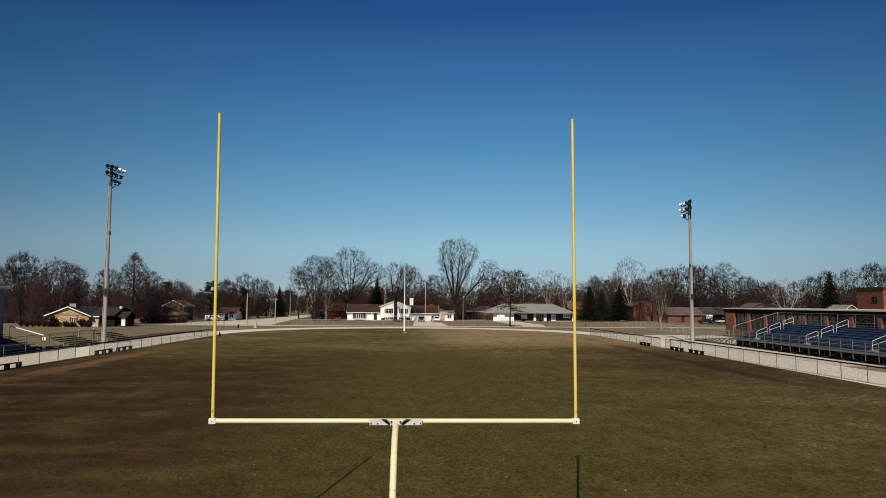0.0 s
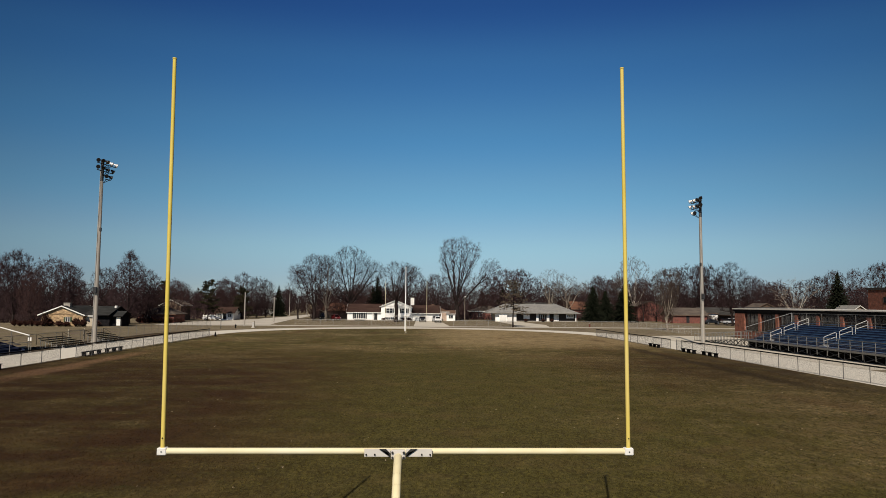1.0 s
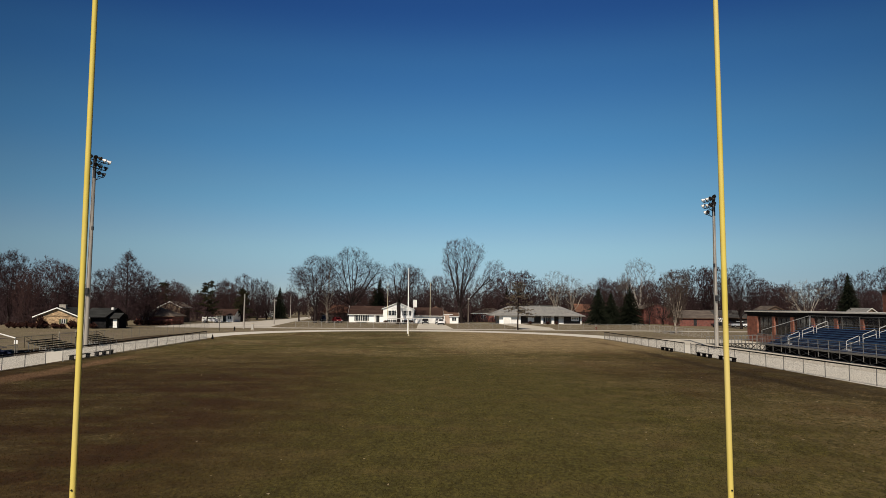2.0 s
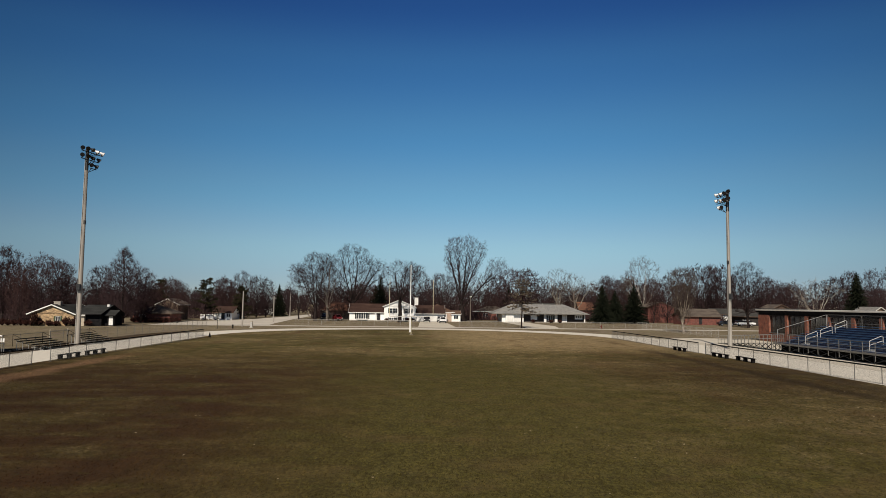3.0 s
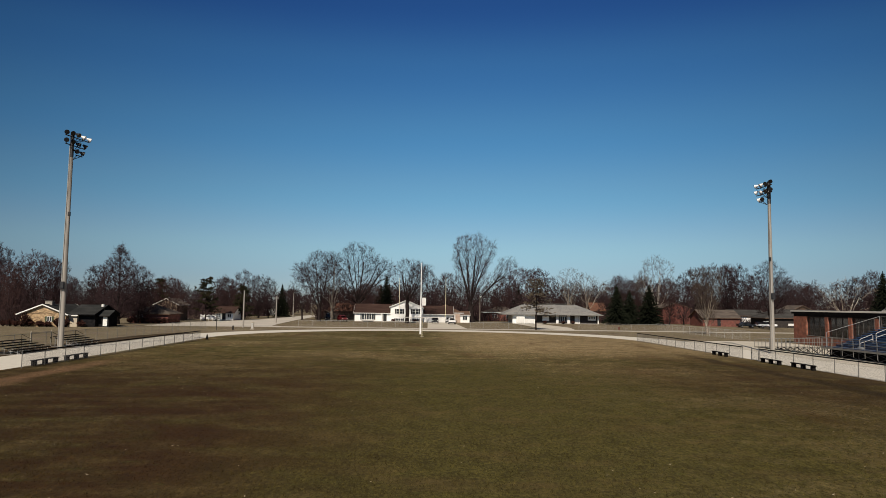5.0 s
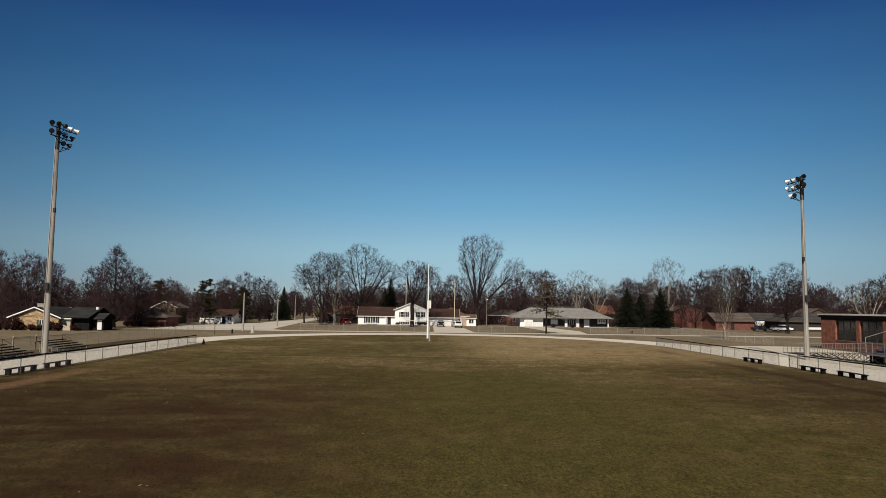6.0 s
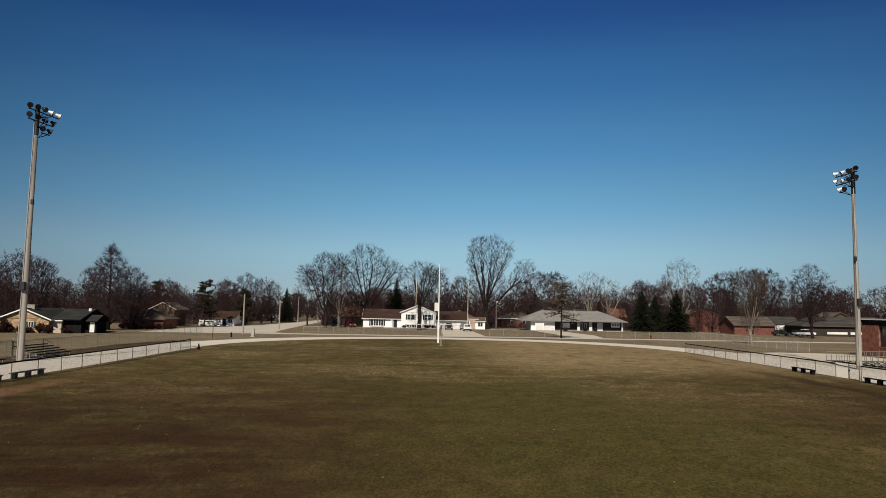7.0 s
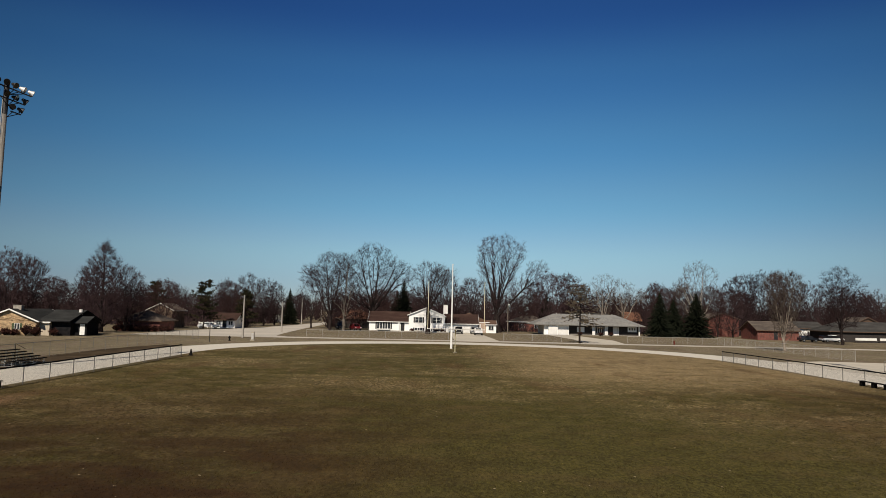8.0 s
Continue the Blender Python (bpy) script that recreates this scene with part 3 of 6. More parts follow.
def light_pole(x, y, h, arm, aim, rows, label, jz, jx):
    """arm: the cross arms' direction; rows: height and middle of each arm, its reach, and a lamp for each letter along it:
    d with a dark shell, s with a silver one."""
    lp = thing("light_pole", x, y, 0, label, "light pole", "floodlight poles of the field")
    part("pole", pipe(B(), [(0, 0, 0), (0, 0, h * 0.33), (0, 0, h * 0.66), (0, 0, h)], [0.28, 0.24, 0.20, 0.165], 12), "pole", lp, "weathered grey tapered wooden pole", True)
    a = Vector((*arm, 0)).normalized()
    q = Vector((*aim, 0)).normalized()
    for z, off, reach, lamps in rows:
        c = Vector((0, 0, z)) + q * 0.26
        t = part("cross_arm", tube(B(), c - a * reach + a * off, c + a * reach + a * off, 0.06, n=6), "lampshell", lp, "dark cross arm")
        for i, kind in enumerate(lamps):
            s = -1 + 2 * i / (len(lamps) - 1)
            w = c + a * (reach * s + off) + Vector((0, 0, 0.30))
            side = q + a * (1.1 * s)
            floodlight(lp, w.x + q.x * 0.14, w.y + q.y * 0.14, w.z + 0.07 * math.sin(5 * i + z), side.normalized(),
                       "dim", "lampback" if kind == "s" else "lampshell", 0.42 + 0.22 * math.sin(3 * i + 2 * z))
            part("brace", tube(B(), c + a * (reach * s * 0.6 + off), Vector((0, 0, z - 0.55)) + q * 0.2, 0.035, n=5), "lampshell", t)
    part("control_box", boxed(-0.19, 0.19, -0.55, -0.26, 6.2, 6.95, bevel=0.02), "lampshell", lp, "dark blue-black control box")
    part("mount_sleeve", tube(B(), (0, 0, h - 2.5), (0, 0, h + 0.12), 0.20, n=10), "lampshell", lp, "dark steel mounting sleeve")
    part("junction_box", boxed(jx - 0.11, jx + 0.11, -0.45, -0.22, h * jz, h * jz + 0.45, bevel=0.02), "lampshell", lp, "dark junction box")
    part("conduit", tube(B(), (-0.15, -0.33, 0), (-0.12, -0.2, h * 0.95), 0.03, n=6), "galv", lp, "metal conduit")
    return lp


light_pole(-38.9, 90.3, 22.6, (0.2, 0.98), (0.98, -0.2), [(22.2, 0.45, 1.8, "sddss"), (21.3, 0.15, 1.5, "dddd"), (20.4, 0.8, 0.5, "sd")], "tall weathered pole with dark floodlights beside the track", 0.61, 0.28)
light_pole(38.9, 96.0, 19.9, (-0.05, 1.0), (-1.0, -0.05), [(19.5, 0.6, 1.65, "ddss"), (18.65, 0.6, 1.65, "ddss"), (17.8, 1.2, 0.45, "ss")], "tall weathered pole with sunlit floodlights beside the stand", 0.535, -0.24)


# ---------------------------------------------------------------- chain-link fences
def chain_fence(name, p, q, h, label, step=3.0, dark=True, pitch=0.06, wire=0.0021, group="", metal="galv"):
    """A straight fence from p to q: posts, top rail and woven wire."""
    p, q = Vector((*p, 0)), Vector((*q, 0))
    d = q - p
    L = d.length
    d.normalize()
    f = thing(name, p.x, p.y, 0, label, "fence", group)
    loc = lambda s, z: d * s + Vector((0, 0, z))
    n = max(1, round(L / step))
    pm = bpy.data.meshes.new("post")
    bm = tube(B(), (0, 0, 0), (0, 0, h + 0.03), 0.030 if dark else 0.024, n=7)
    bmesh.ops.create_uvsphere(bm, u_segments=7, v_segments=4, radius=0.036 if dark else 0.028, matrix=Matrix.Translation((0, 0, h + 0.04)))
    bm.to_mesh(pm)
    bm.free()
    pm.materials.append(M["post" if dark else metal])
    for i in range(n + 1):
        o = new("post", pm)
        o.parent = f
        o.location = loc(L * i / n, 0)
    part("top_rail", tube(B(), loc(0, h), loc(L, h), 0.052 if dark else 0.022, n=8), "black" if dark else metal, f, "black capped top rail" if dark else "")
    verts, faces = [], []
    u = d.cross(Vector((0, 0, 1)))
    k = int(L / pitch)
    for i in range(-int(h / pitch), k):
        for s in (1, -1):
            a0, z0, a1, z1 = i * pitch, 0.03, i * pitch + h - 0.03, h
            if a0 < 0:
                z0, a0 = z0 - a0, 0
            if a1 > L:
                z1, a1 = z1 - (a1 - L), L
            if a1 - a0 < 0.02:
                continue
            if s < 0:
                z0, z1 = h + 0.03 - z0, h + 0.03 - z1
            A, C = loc(a0, z0) + u * 0.03, loc(a1, z1) + u * 0.03
            b = len(verts)
            dv = (C - A).normalized()
            n1 = u * wire
            n2 = dv.cross(u) * wire
            for P in (A, C):
                verts += [P + n1, P - n1 * 0.5 + n2 * 0.87, P - n1 * 0.5 - n2 * 0.87]
            faces += [(b, b + 1, b + 4, b + 3), (b + 1, b + 2, b + 5, b + 4), (b + 2, b, b + 3, b + 5)]
    tagged(raw("wire_mesh", [tuple(v) for v in verts], faces, "wire" if dark else metal, f), kind="stuff")
    return f


chain_fence("fence", (-30.6, 109.2), (-30.9, 69.2), 1.22, "low chain-link fence with a black rail along the track", group="track fences")
chain_fence("fence", (-31.1, 66.8), (-31.5, 40), 1.22, "low chain-link fence with a black rail before dark bleachers", group="track fences")
chain_fence("fence", (30.6, 119.6), (31.1, 86.9), 1.22, "low chain-link fence with a black rail along the track", group="track fences")
chain_fence("fence", (31.25, 83.7), (32.4, 40), 1.22, "low chain-link fence with a black rail before the stand", group="track fences")
chain_fence("fence", (-28, 167.5), (-1.2, 167.5), 1.3, "galvanised chain-link fence before a white house", dark=False, pitch=0.25, wire=0.0035, group="street fences")
chain_fence("fence", (9.2, 167.5), (23, 167.5), 1.3, "galvanised chain-link fence between two driveways", dark=False, pitch=0.25, wire=0.0035, group="street fences")
chain_fence("fence", (33, 168), (50.5, 168.5), 1.3, "galvanised chain-link fence before a grey-roofed house", dark=False, pitch=0.25, wire=0.0035, group="street fences")
chain_fence("fence", (50.5, 168.5), (50.5, 125.5), 1.5, "galvanised chain-link fence beside a straw lawn", dark=False, pitch=0.25, wire=0.0035, group="side fences")
chain_fence("fence", (-42.0, 58), (-42.4, 150), 1.5, "dull galvanised chain-link fence before tan lawns", dark=False, pitch=0.25, wire=0.0035, group="side fences", metal="dullsteel")


def side_gate(x, y0, y1, h):
    """Closed wire gate between two pale posts in the side fence."""
    g = thing("gate", x, y0, 0, "closed wire gate between pale posts in a side fence", "gate")
    L = y1 - y0
    for y in (0, L):
        p = part("gate_post", tube(B(), (0, y, 0), (0, y, h), 0.06, n=8), "palepost", g, "pale weathered gate post")
        part("cap", tube(B(), (0, y, h), (0, y, h + 0.05), 0.065, 0.02, 8), "palepost", p)
    fr = pipe(B(), [(0.02, 0.1, 0.15), (0.02, 0.1, h - 0.12), (0.02, L - 0.1, h - 0.12), (0.02, L - 0.1, 0.15)], 0.022, 6)
    tube(fr, (0.02, 0.1, 0.15), (0.02, L - 0.1, 0.15), 0.022, n=6)
    part("gate_frame", fr, "dullsteel", g, "dull steel gate frame")
    part("latch", boxed(-0.03, 0.05, L - 0.16, L - 0.06, 0.8, 0.95, bevel=0.01), "black", g, "dark latch")


side_gate(-42.35, 91.0, 95.0, 1.7)


def track_gate(x, y0, y1, h):
    """Narrow wire gate leaf between two fence posts, beside an open gap."""
    g = thing("gate", x, y0, 0, "narrow chain-link gate beside an open gap in the track fence", "gate")
    L = y1 - y0
    for y in (0, L):
        part("gate_post", tube(B(), (0, y, 0), (0, y, h + 0.12), 0.045, n=8), "post", g, "steel gate post")
    fr = pipe(B(), [(0, 0.08, 0.1), (0, 0.08, h), (0, L - 0.08, h), (0, L - 0.08, 0.1)], 0.022, 6)
    tube(fr, (0, 0.08, 0.1), (0, L - 0.08, 0.1), 0.022, n=6)
    part("gate_frame", fr, "post", g, "steel gate frame")
    bm = B()
    n = int(L / 0.09)
    for i in range(-n, n):
        a0, a1 = max(0.08, i * 0.09), min(L - 0.08, i * 0.09 + h)
        if a1 - a0 > 0.05:
            z0, z1 = 0.1 + a0 - i * 0.09, 0.1 + a1 - i * 0.09
            tube(bm, (0, a0, min(z0, h)), (0, a1, min(z1, h)), 0.003, n=3, caps=False)
            tube(bm, (0, a0, max(0.1, h + 0.1 - z0)), (0, a1, max(0.1, h + 0.1 - z1)), 0.003, n=3, caps=False)
    tagged(part("wire_mesh", bm, "wire", g), kind="stuff")
    part("latch", boxed(-0.04, 0.04, L - 0.14, L - 0.04, 0.7, 0.82, bevel=0.01), "black", g, "dark latch")


track_gate(31.22, 83.85, 85.3, 1.18)


# ---------------------------------------------------------------- buildings
def window(parent, x, y, z, w, h, cols=2, shutters=False, mat="white", glass="glass", face="y", rows=1):
    """A framed window on a wall that faces -y (face y) or -x (face x); x, y is the middle of its sill on the wall."""
    def bx(bm, u0, u1, d0, d1, z0, z1):
        if face == "y":
            box(bm, x + u0, x + u1, y - d1, y - d0, z0, z1)
        else:
            box(bm, x - d1, x - d0, y + u0, y + u1, z0, z1)
    t = 0.07
    bm = B()
    bx(bm, -w / 2 - t, -w / 2, -0.02, 0.07, z - t, z + h + t)
    bx(bm, w / 2, w / 2 + t, -0.02, 0.07, z - t, z + h + t)
    bx(bm, -w / 2, w / 2, -0.02, 0.07, z + h, z + h + t)
    bx(bm, -w / 2, w / 2, -0.02, 0.10, z - t, z)
    for i in range(1, cols):
        u = -w / 2 + w * i / cols
        bx(bm, u - 0.065, u + 0.065, -0.02, 0.06, z, z + h)
    for i in range(1, rows):
        v = z + h * i / rows
        bx(bm, -w / 2, w / 2, -0.02, 0.05, v - 0.025, v + 0.025)
    win = part("window", bm, mat, parent)
    bm = B()
    bx(bm, -w / 2, w / 2, -0.02, 0.02, z, z + h)
    part("pane", bm, glass, win, "dark reflecting glass")
    if shutters:
        for s in (-1, 1):
            bm = B()
            a, b = sorted((s * (w / 2 + 0.10), s * (w / 2 + 0.42)))
            bx(bm, a, b, 0, 0.05, z - 0.05, z + h + 0.05)
            part("shutter", bm, shutters if isinstance(shutters, str) else "shutter", win, "dark louvred shutter")
    return win


def door(parent, x, y, w, h, mat="shutter", label="dark front door", face="y", z=0.15, panels=0):
    bm = B()
    def bx(u0, u1, d0, d1, z0, z1, bev=0.0):
        if face == "y":
            box(bm, x + u0, x + u1, y - d1, y - d0, z0, z1, bev)
        else:
            box(bm, x - d1, x - d0, y + u0, y + u1, z0, z1, bev)
    bx(-w / 2, w / 2, -0.02, 0.045, z, z + h)
    if panels:
        for i in range(panels):
            bx(-w / 2 + 0.08, w / 2 - 0.08, 0.03, 0.06, z + h * (i + 0.08) / panels, z + h * (i + 0.92) / panels, 0.01)
    d = part("garage_door" if panels else "door", bm, mat, parent, label)
    if not panels:
        bm = B()
        bx(w / 2 - 0.14, w / 2 - 0.08, 0.045, 0.10, z + h * 0.47, z + h * 0.52)
        part("handle", bm, "alu", d)
    return d


def gable_roof(parent, x0, x1, y0, y1, ze, zr, mat, axis="x", over=0.5, ends=0.35, wallmat=None, fascia="white", label=""):
    """A gable roof over the walls x0..x1, y0..y1: eaves at ze, ridge at zr along axis, with gable triangles and fascia boards."""
    th = 0.14
    if axis == "x":
        a, b, e0, e1 = y0, y1, x0, x1
    else:
        a, b, e0, e1 = x0, x1, y0, y1
    m = (a + b) / 2
    sl = (zr - ze) / (m - a)
    za = ze - sl * over
    ax = "x" if axis == "x" else "y"
    bm = B()
    prism(bm, [(a - over, za), (m, zr), (b + over, za), (b + over, za + th), (m, zr + th), (a - over, za + th)], e0 - ends, e1 + ends, ax)
    part("roof", bm, mat, parent, label)
    if wallmat:
        for e in (e0, e1 - 0.2):
            bm = prism(B(), [(a, ze - 0.06), (b, ze - 0.06), (b, ze), (m, zr - 0.02), (a, ze)], e, e + 0.2, ax)
            part("gable_wall", bm, wallmat, parent)
    if fascia:
        for e in (e0 - ends - 0.04, e1 + ends):
            bm = prism(B(), [(a - over, za - 0.07), (m, zr - 0.07), (b + over, za - 0.07), (b + over, za + th + 0.01), (m, zr + th + 0.01), (a - over, za + th + 0.01)], e, e + 0.04, ax)
            part("bargeboard", bm, fascia, parent, "white painted bargeboard" if fascia == "white" else "")
        for q in (a - over - 0.06, b + over):
            bm = prism(B(), [(q, za - 0.04), (q + 0.06, za - 0.04), (q + 0.06, za + 0.12), (q, za + 0.12)], e0 - ends, e1 + ends, ax)
            part("gutter", bm, fascia, parent, "white eaves gutter" if fascia == "white" else "")


def hip_roof(parent, x0, x1, y0, y1, ze, zr, mat, over=0.6, run=None, fascia="white"):
    x0, x1, y0, y1 = x0 - over, x1 + over, y0 - over, y1 + over
    m = (y0 + y1) / 2
    run = run or (y1 - y0) / 2
    bm = B()
    v = [bm.verts.new(p) for p in ((x0, y0, ze), (x1, y0, ze), (x1, y1, ze), (x0, y1, ze), (x0 + run, m, zr), (x1 - run, m, zr))]
    w = [bm.verts.new(p) for p in ((x0, y0, ze - 0.1), (x1, y0, ze - 0.1), (x1, y1, ze - 0.1), (x0, y1, ze - 0.1))]
    for f in ((0, 1, 5, 4), (1, 2, 5), (2, 3, 4, 5), (3, 0, 4)):
        bm.faces.new([v[i] for i in f])
    for i in range(4):
        j = (i + 1) % 4
        bm.faces.new((v[j], v[i], w[i], w[j]))
    bm.faces.new(w[::-1])
    bmesh.ops.recalc_face_normals(bm, faces=bm.faces)
    part("roof", bm, mat, parent)
    bm = B()
    for a in ((x0, x1, y0 - 0.05, y0), (x0, x1, y1, y1 + 0.05), (x0 - 0.05, x0, y0, y1), (x1, x1 + 0.05, y0, y1)):
        box(bm, *a, ze - 0.16, ze + 0.02)
    part("fascia", bm, fascia, parent)


def chimney(parent, x, y, w, d, z0, z1, mat):
    c = part("chimney", boxed(x - w / 2, x + w / 2, y - d / 2, y + d / 2, z0, z1), mat, parent)
    part("chimney_cap", boxed(x - w / 2 - 0.06, x + w / 2 + 0.06, y - d / 2 - 0.06, y + d / 2 + 0.06, z1, z1 + 0.12, bevel=0.02), "stone", c)


def white_house():
    h = thing("house", -20.1, 211, 0, "white split-level house with dark brown roofs and black shutters", "house")
    part("foundation", boxed(0.02, 19, 0.05, 9, 0, 0.25), "stone", h)
    part("wall", boxed(0, 10.0, 0, 8.5, 0.2, 2.6), "siding", h, "white sided wing")
    gable_roof(h, 0, 9.96, 0, 8.5, 2.6, 4.85, "brownroof", "x", 0.5, 0.3, "siding", "white", "dark brown shingle roof")
    part("wall", boxed(10.0, 18.7, -0.6, 9, 0.2, 4.25), "siding", h, "white sided two-storey middle")
    gable_roof(h, 10.0, 18.7, -0.6, 9, 4.25, 6.05, "brownroof", "y", 0.35, 0.4, "siding")
    bow = B()
    prism(bow, [(1.9, 0.0), (2.4, -0.45), (5.0, -0.45), (5.5, 0.0)], 0.35, 0.58)
    for v in bow.verts:
        v.co = Vector((v.co.x, v.co.z, v.co.y))
    bmesh.ops.recalc_face_normals(bow, faces=bow.faces)
    part("bay_sill", bow, "white", h)
    window(h, 3.7, -0.02, 0.62, 3.3, 1.65, 5, True)
    door(h, 8.45, 0, 0.95, 2.05)
    part("porch_recess", boxed(7.4, 7.7, -0.5, 0.0, 0.2, 2.35), "siding", h, "white porch cheek")
    part("wall", boxed(15.0, 19.1, -0.95, -0.6, 0.2, 3.95), "siding", h, "white sided projecting front")
    gable_roof(h, 15.0, 19.1, -0.95, 2.5, 3.95, 4.95, "brownroof", "y", 0.25, 0.2, "siding")
    for x, y in ((12.5, -0.6), (16.95, -0.95)):
        window(h, x, y, 2.35, 1.75, 1.3, 2, True, rows=2)
        window(h, x, y, 0.4, 1.9, 0.6, 3, True)
    chimney(h, 19.3, 4.5, 1.1, 0.9, 3, 6.85, "white")
    part("wall", boxed(19.1, 27.4, 0.4, 9, 0, 2.5), "siding", h, "white garage wing")
    gable_roof(h, 19.2, 27.4, 0.4, 7.6, 2.5, 4.55, "brownroof", "x", 0.6, 0.3, "siding", "white", "dark brown shingle roof over the garage")
    # the eaves' shadow, made as a dark strip on the wall
    part("lintel", boxed(19.9, 26.9, 0.30, 0.40, 2.18, 2.36), "darkwall", h, "dark strip imitating the shadow over the garage door")
    door(h, 23.3, 0.4, 6.4, 2.1, "white", "white sectional garage door", z=0.02, panels=4)
    part("wall", boxed(27.4, 29.7, 2.5, 11, 0, 2.5), "pinkstone", h, "pale stone end wing")
    hip_roof(h, 21.0, 30.0, 3.2, 12.5, 2.75, 5.1, "tanroof", 0.6)
    part("wall", boxed(29.7, 32.3, 2.4, 8, 0, 2.2), "siding", h, "white end room")
    gable_roof(h, 29.75, 32.3, 2.4, 8, 2.2, 3.1, "tanroof", "x", 0.35, 0.2, "siding")
    window(h, 31.0, 2.4, 0.8, 1.2, 1.0, 2)
    part("porch_post", boxed(27.9, 28.15, 0.4, 0.65, 0, 2.3), "white", h)
    part("step", boxed(7.6, 9.4, -1.1, 0.0, 0, 0.18, bevel=0.02), "apron", h)


def grey_house():
    h = thing("house", 24.4, 213, 0, "long low ranch house with pale grey roof and white doors", "house")
    part("foundation", boxed(-0.05, 24.85, 0.02, 9.4, 0, 0.15), "stone", h)
    part("wall", boxed(0, 6.4, 0, 9.4, 0.0, 2.5), "siding", h, "white garage front")
    part("wall", boxed(1.05, 3.4, -0.75, 0.0, 0.0, 2.62), "siding", h, "white projecting garage bay")
    door(h, 2.22, -0.75, 2.0, 2.3, "white", "white garage door", z=0.02, panels=4)
    door(h, 4.9, 0, 2.6, 2.0, "white", "white garage door", z=0.02, panels=4)
    part("wall", boxed(6.4, 24.8, 1.0, 9.4, 0.0, 2.5), "darkwall", h, "dark brown wall in the shade of the eaves")
    hip_roof(h, -2.0, 24.8, -0.4, 10.2, 2.6, 5.35, "greyroof", 0.9, 6.2, "dullsteel")
    part("wall", boxed(8.7, 10.6, 0.90, 0.998, 0.75, 2.1), "siding", h, "white panel")
    for x in (13.7, 14.25, 14.8, 15.35):
        window(h, x, 1.0, 0.6, 0.42, 1.5, 1)
    for x, w in ((12.85, 0.35), (16.1, 0.4), (24.6, 0.16)):
        part("porch_post", boxed(x - w, x + w, 0.2, 0.5, 0, 2.5), "white", h)
    door(h, 18.55, 1.0, 1.1, 2.1, "white", "white front door")
    part("door_panel", boxed(19.15, 19.5, 0.93, 0.998, 0.15, 2.2), "white", h, "white side panel")
    part("wall", boxed(21.8, 24.1, 0.90, 0.998, 1.05, 2.3), "siding", h, "white panel round a window")
    for x in (22.3, 22.95, 23.6):
        window(h, x, 0.9, 1.5, 0.35, 0.55, 1)
    for x in (4.2, 13.0, 19.0):
        part("roof_vent", tube(B(), (x, 5.8, 4.9), (x, 5.8, 5.6), 0.12, n=8), "galv", h)


def ranch(x, y, w, d, ze, zr, wall, roof, label, turn=0, gable="x", wins=(), doors=(), hip=False, chim=None, fascia="white", garages=()):
    h = thing("house", x, y, 0, label, "house", turn=turn)
    part("wall", boxed(0, w, 0, d, 0, ze), wall, h)
    if hip:
        hip_roof(h, 0, w, 0, d, ze, zr, roof, 0.6, fascia=fascia)
    else:
        gable_roof(h, 0, w, 0, d, ze, zr, roof, gable, 0.5, 0.4, wall, fascia)
    for a in wins:
        window(h, a[0], 0, a[1], a[2], a[3], 2, a[4] if len(a) > 4 else False)
    for a in doors:
        door(h, a, 0, 0.95, 2.05)
    for a in garages:
        door(h, a, 0, 2.6, 2.1, "white", "white garage door", z=0.02, panels=4)
    if chim:
        chimney(h, *chim)
    return h


white_house()
grey_house()


def tan_house():
    h = thing("house", -75.6, 147.5, 0, "speckled tan brick ranch house with white bargeboards and slate roof", "house")
    part("wall", boxed(0, 8.3, 0, 11, 0, 2.4), "tanbrick", h)
    gable_roof(h, 0, 8.3, 0, 11, 2.4, 4.05, "slate", "y", 0.55, 0.5, "tanbrick")
    window(h, 5.3, 0, 1.0, 0.75, 0.85, 2, "green", mat="trimwhite")
    part("wall", boxed(8.3, 9.85, 1.0, 11, 0, 2.2), "paleboard", h, "pale board wall")
    part("wall", boxed(9.85, 12.9, 1.6, 11, 0, 2.4), "nearblack", h, "near-black board wall")
    part("wall", boxed(12.9, 15.0, 2.6, 6.2, 0, 2.2), "nearblack", h, "near-black garage wall")
    door(h, 14.3, 2.6, 0.8, 1.9, "white", "white side door")
    gable_roof(h, 8.3, 12.9, 1.2, 11.0, 2.4, 4.0, "slate", "x", 0.5, 0.3, "nearblack", "nearblack")
    gable_roof(h, 13.2, 15.0, 2.6, 6.2, 2.2, 3.0, "slate", "x", 0.5, 0.3, "nearblack", "nearblack")
    part("eaves_board", boxed(8.75, 10.2, 0.52, 0.58, 2.02, 2.22), "white", h)
    chimney(h, 4.15, 2.0, 1.3, 0.8, 3.4, 4.65, "stone")
    part("roof_vent", tube(B(), (12.6, 5.2, 3.3), (12.6, 5.2, 4.25), 0.32, 0.28, 10), "white", h, "white round roof vent")


tan_house()
ranch(-67.5, 176, 8.6, 8, 2.1, 4.1, "darkbrick", "taupe", "low dark brick house with a taupe hip roof", hip=True, wins=((2.2, 1.0, 1.4, 0.8),), fascia="brownwall", garages=())
ranch(-70.2, 198, 5.6, 8, 4.2, 5.6, "stonewall", "taupe", "two-storey stone-faced house with a shallow gable roof", gable="y", fascia="trimwhite")
ranch(-57.6, 207, 5.0, 8, 2.1, 3.6, "siding", "brownroof", "small white house with a low brown roof", wins=((1.0, 0.8, 0.9, 0.9), (4.0, 0.8, 0.9, 0.9)), doors=(2.5,), fascia="brownwall")
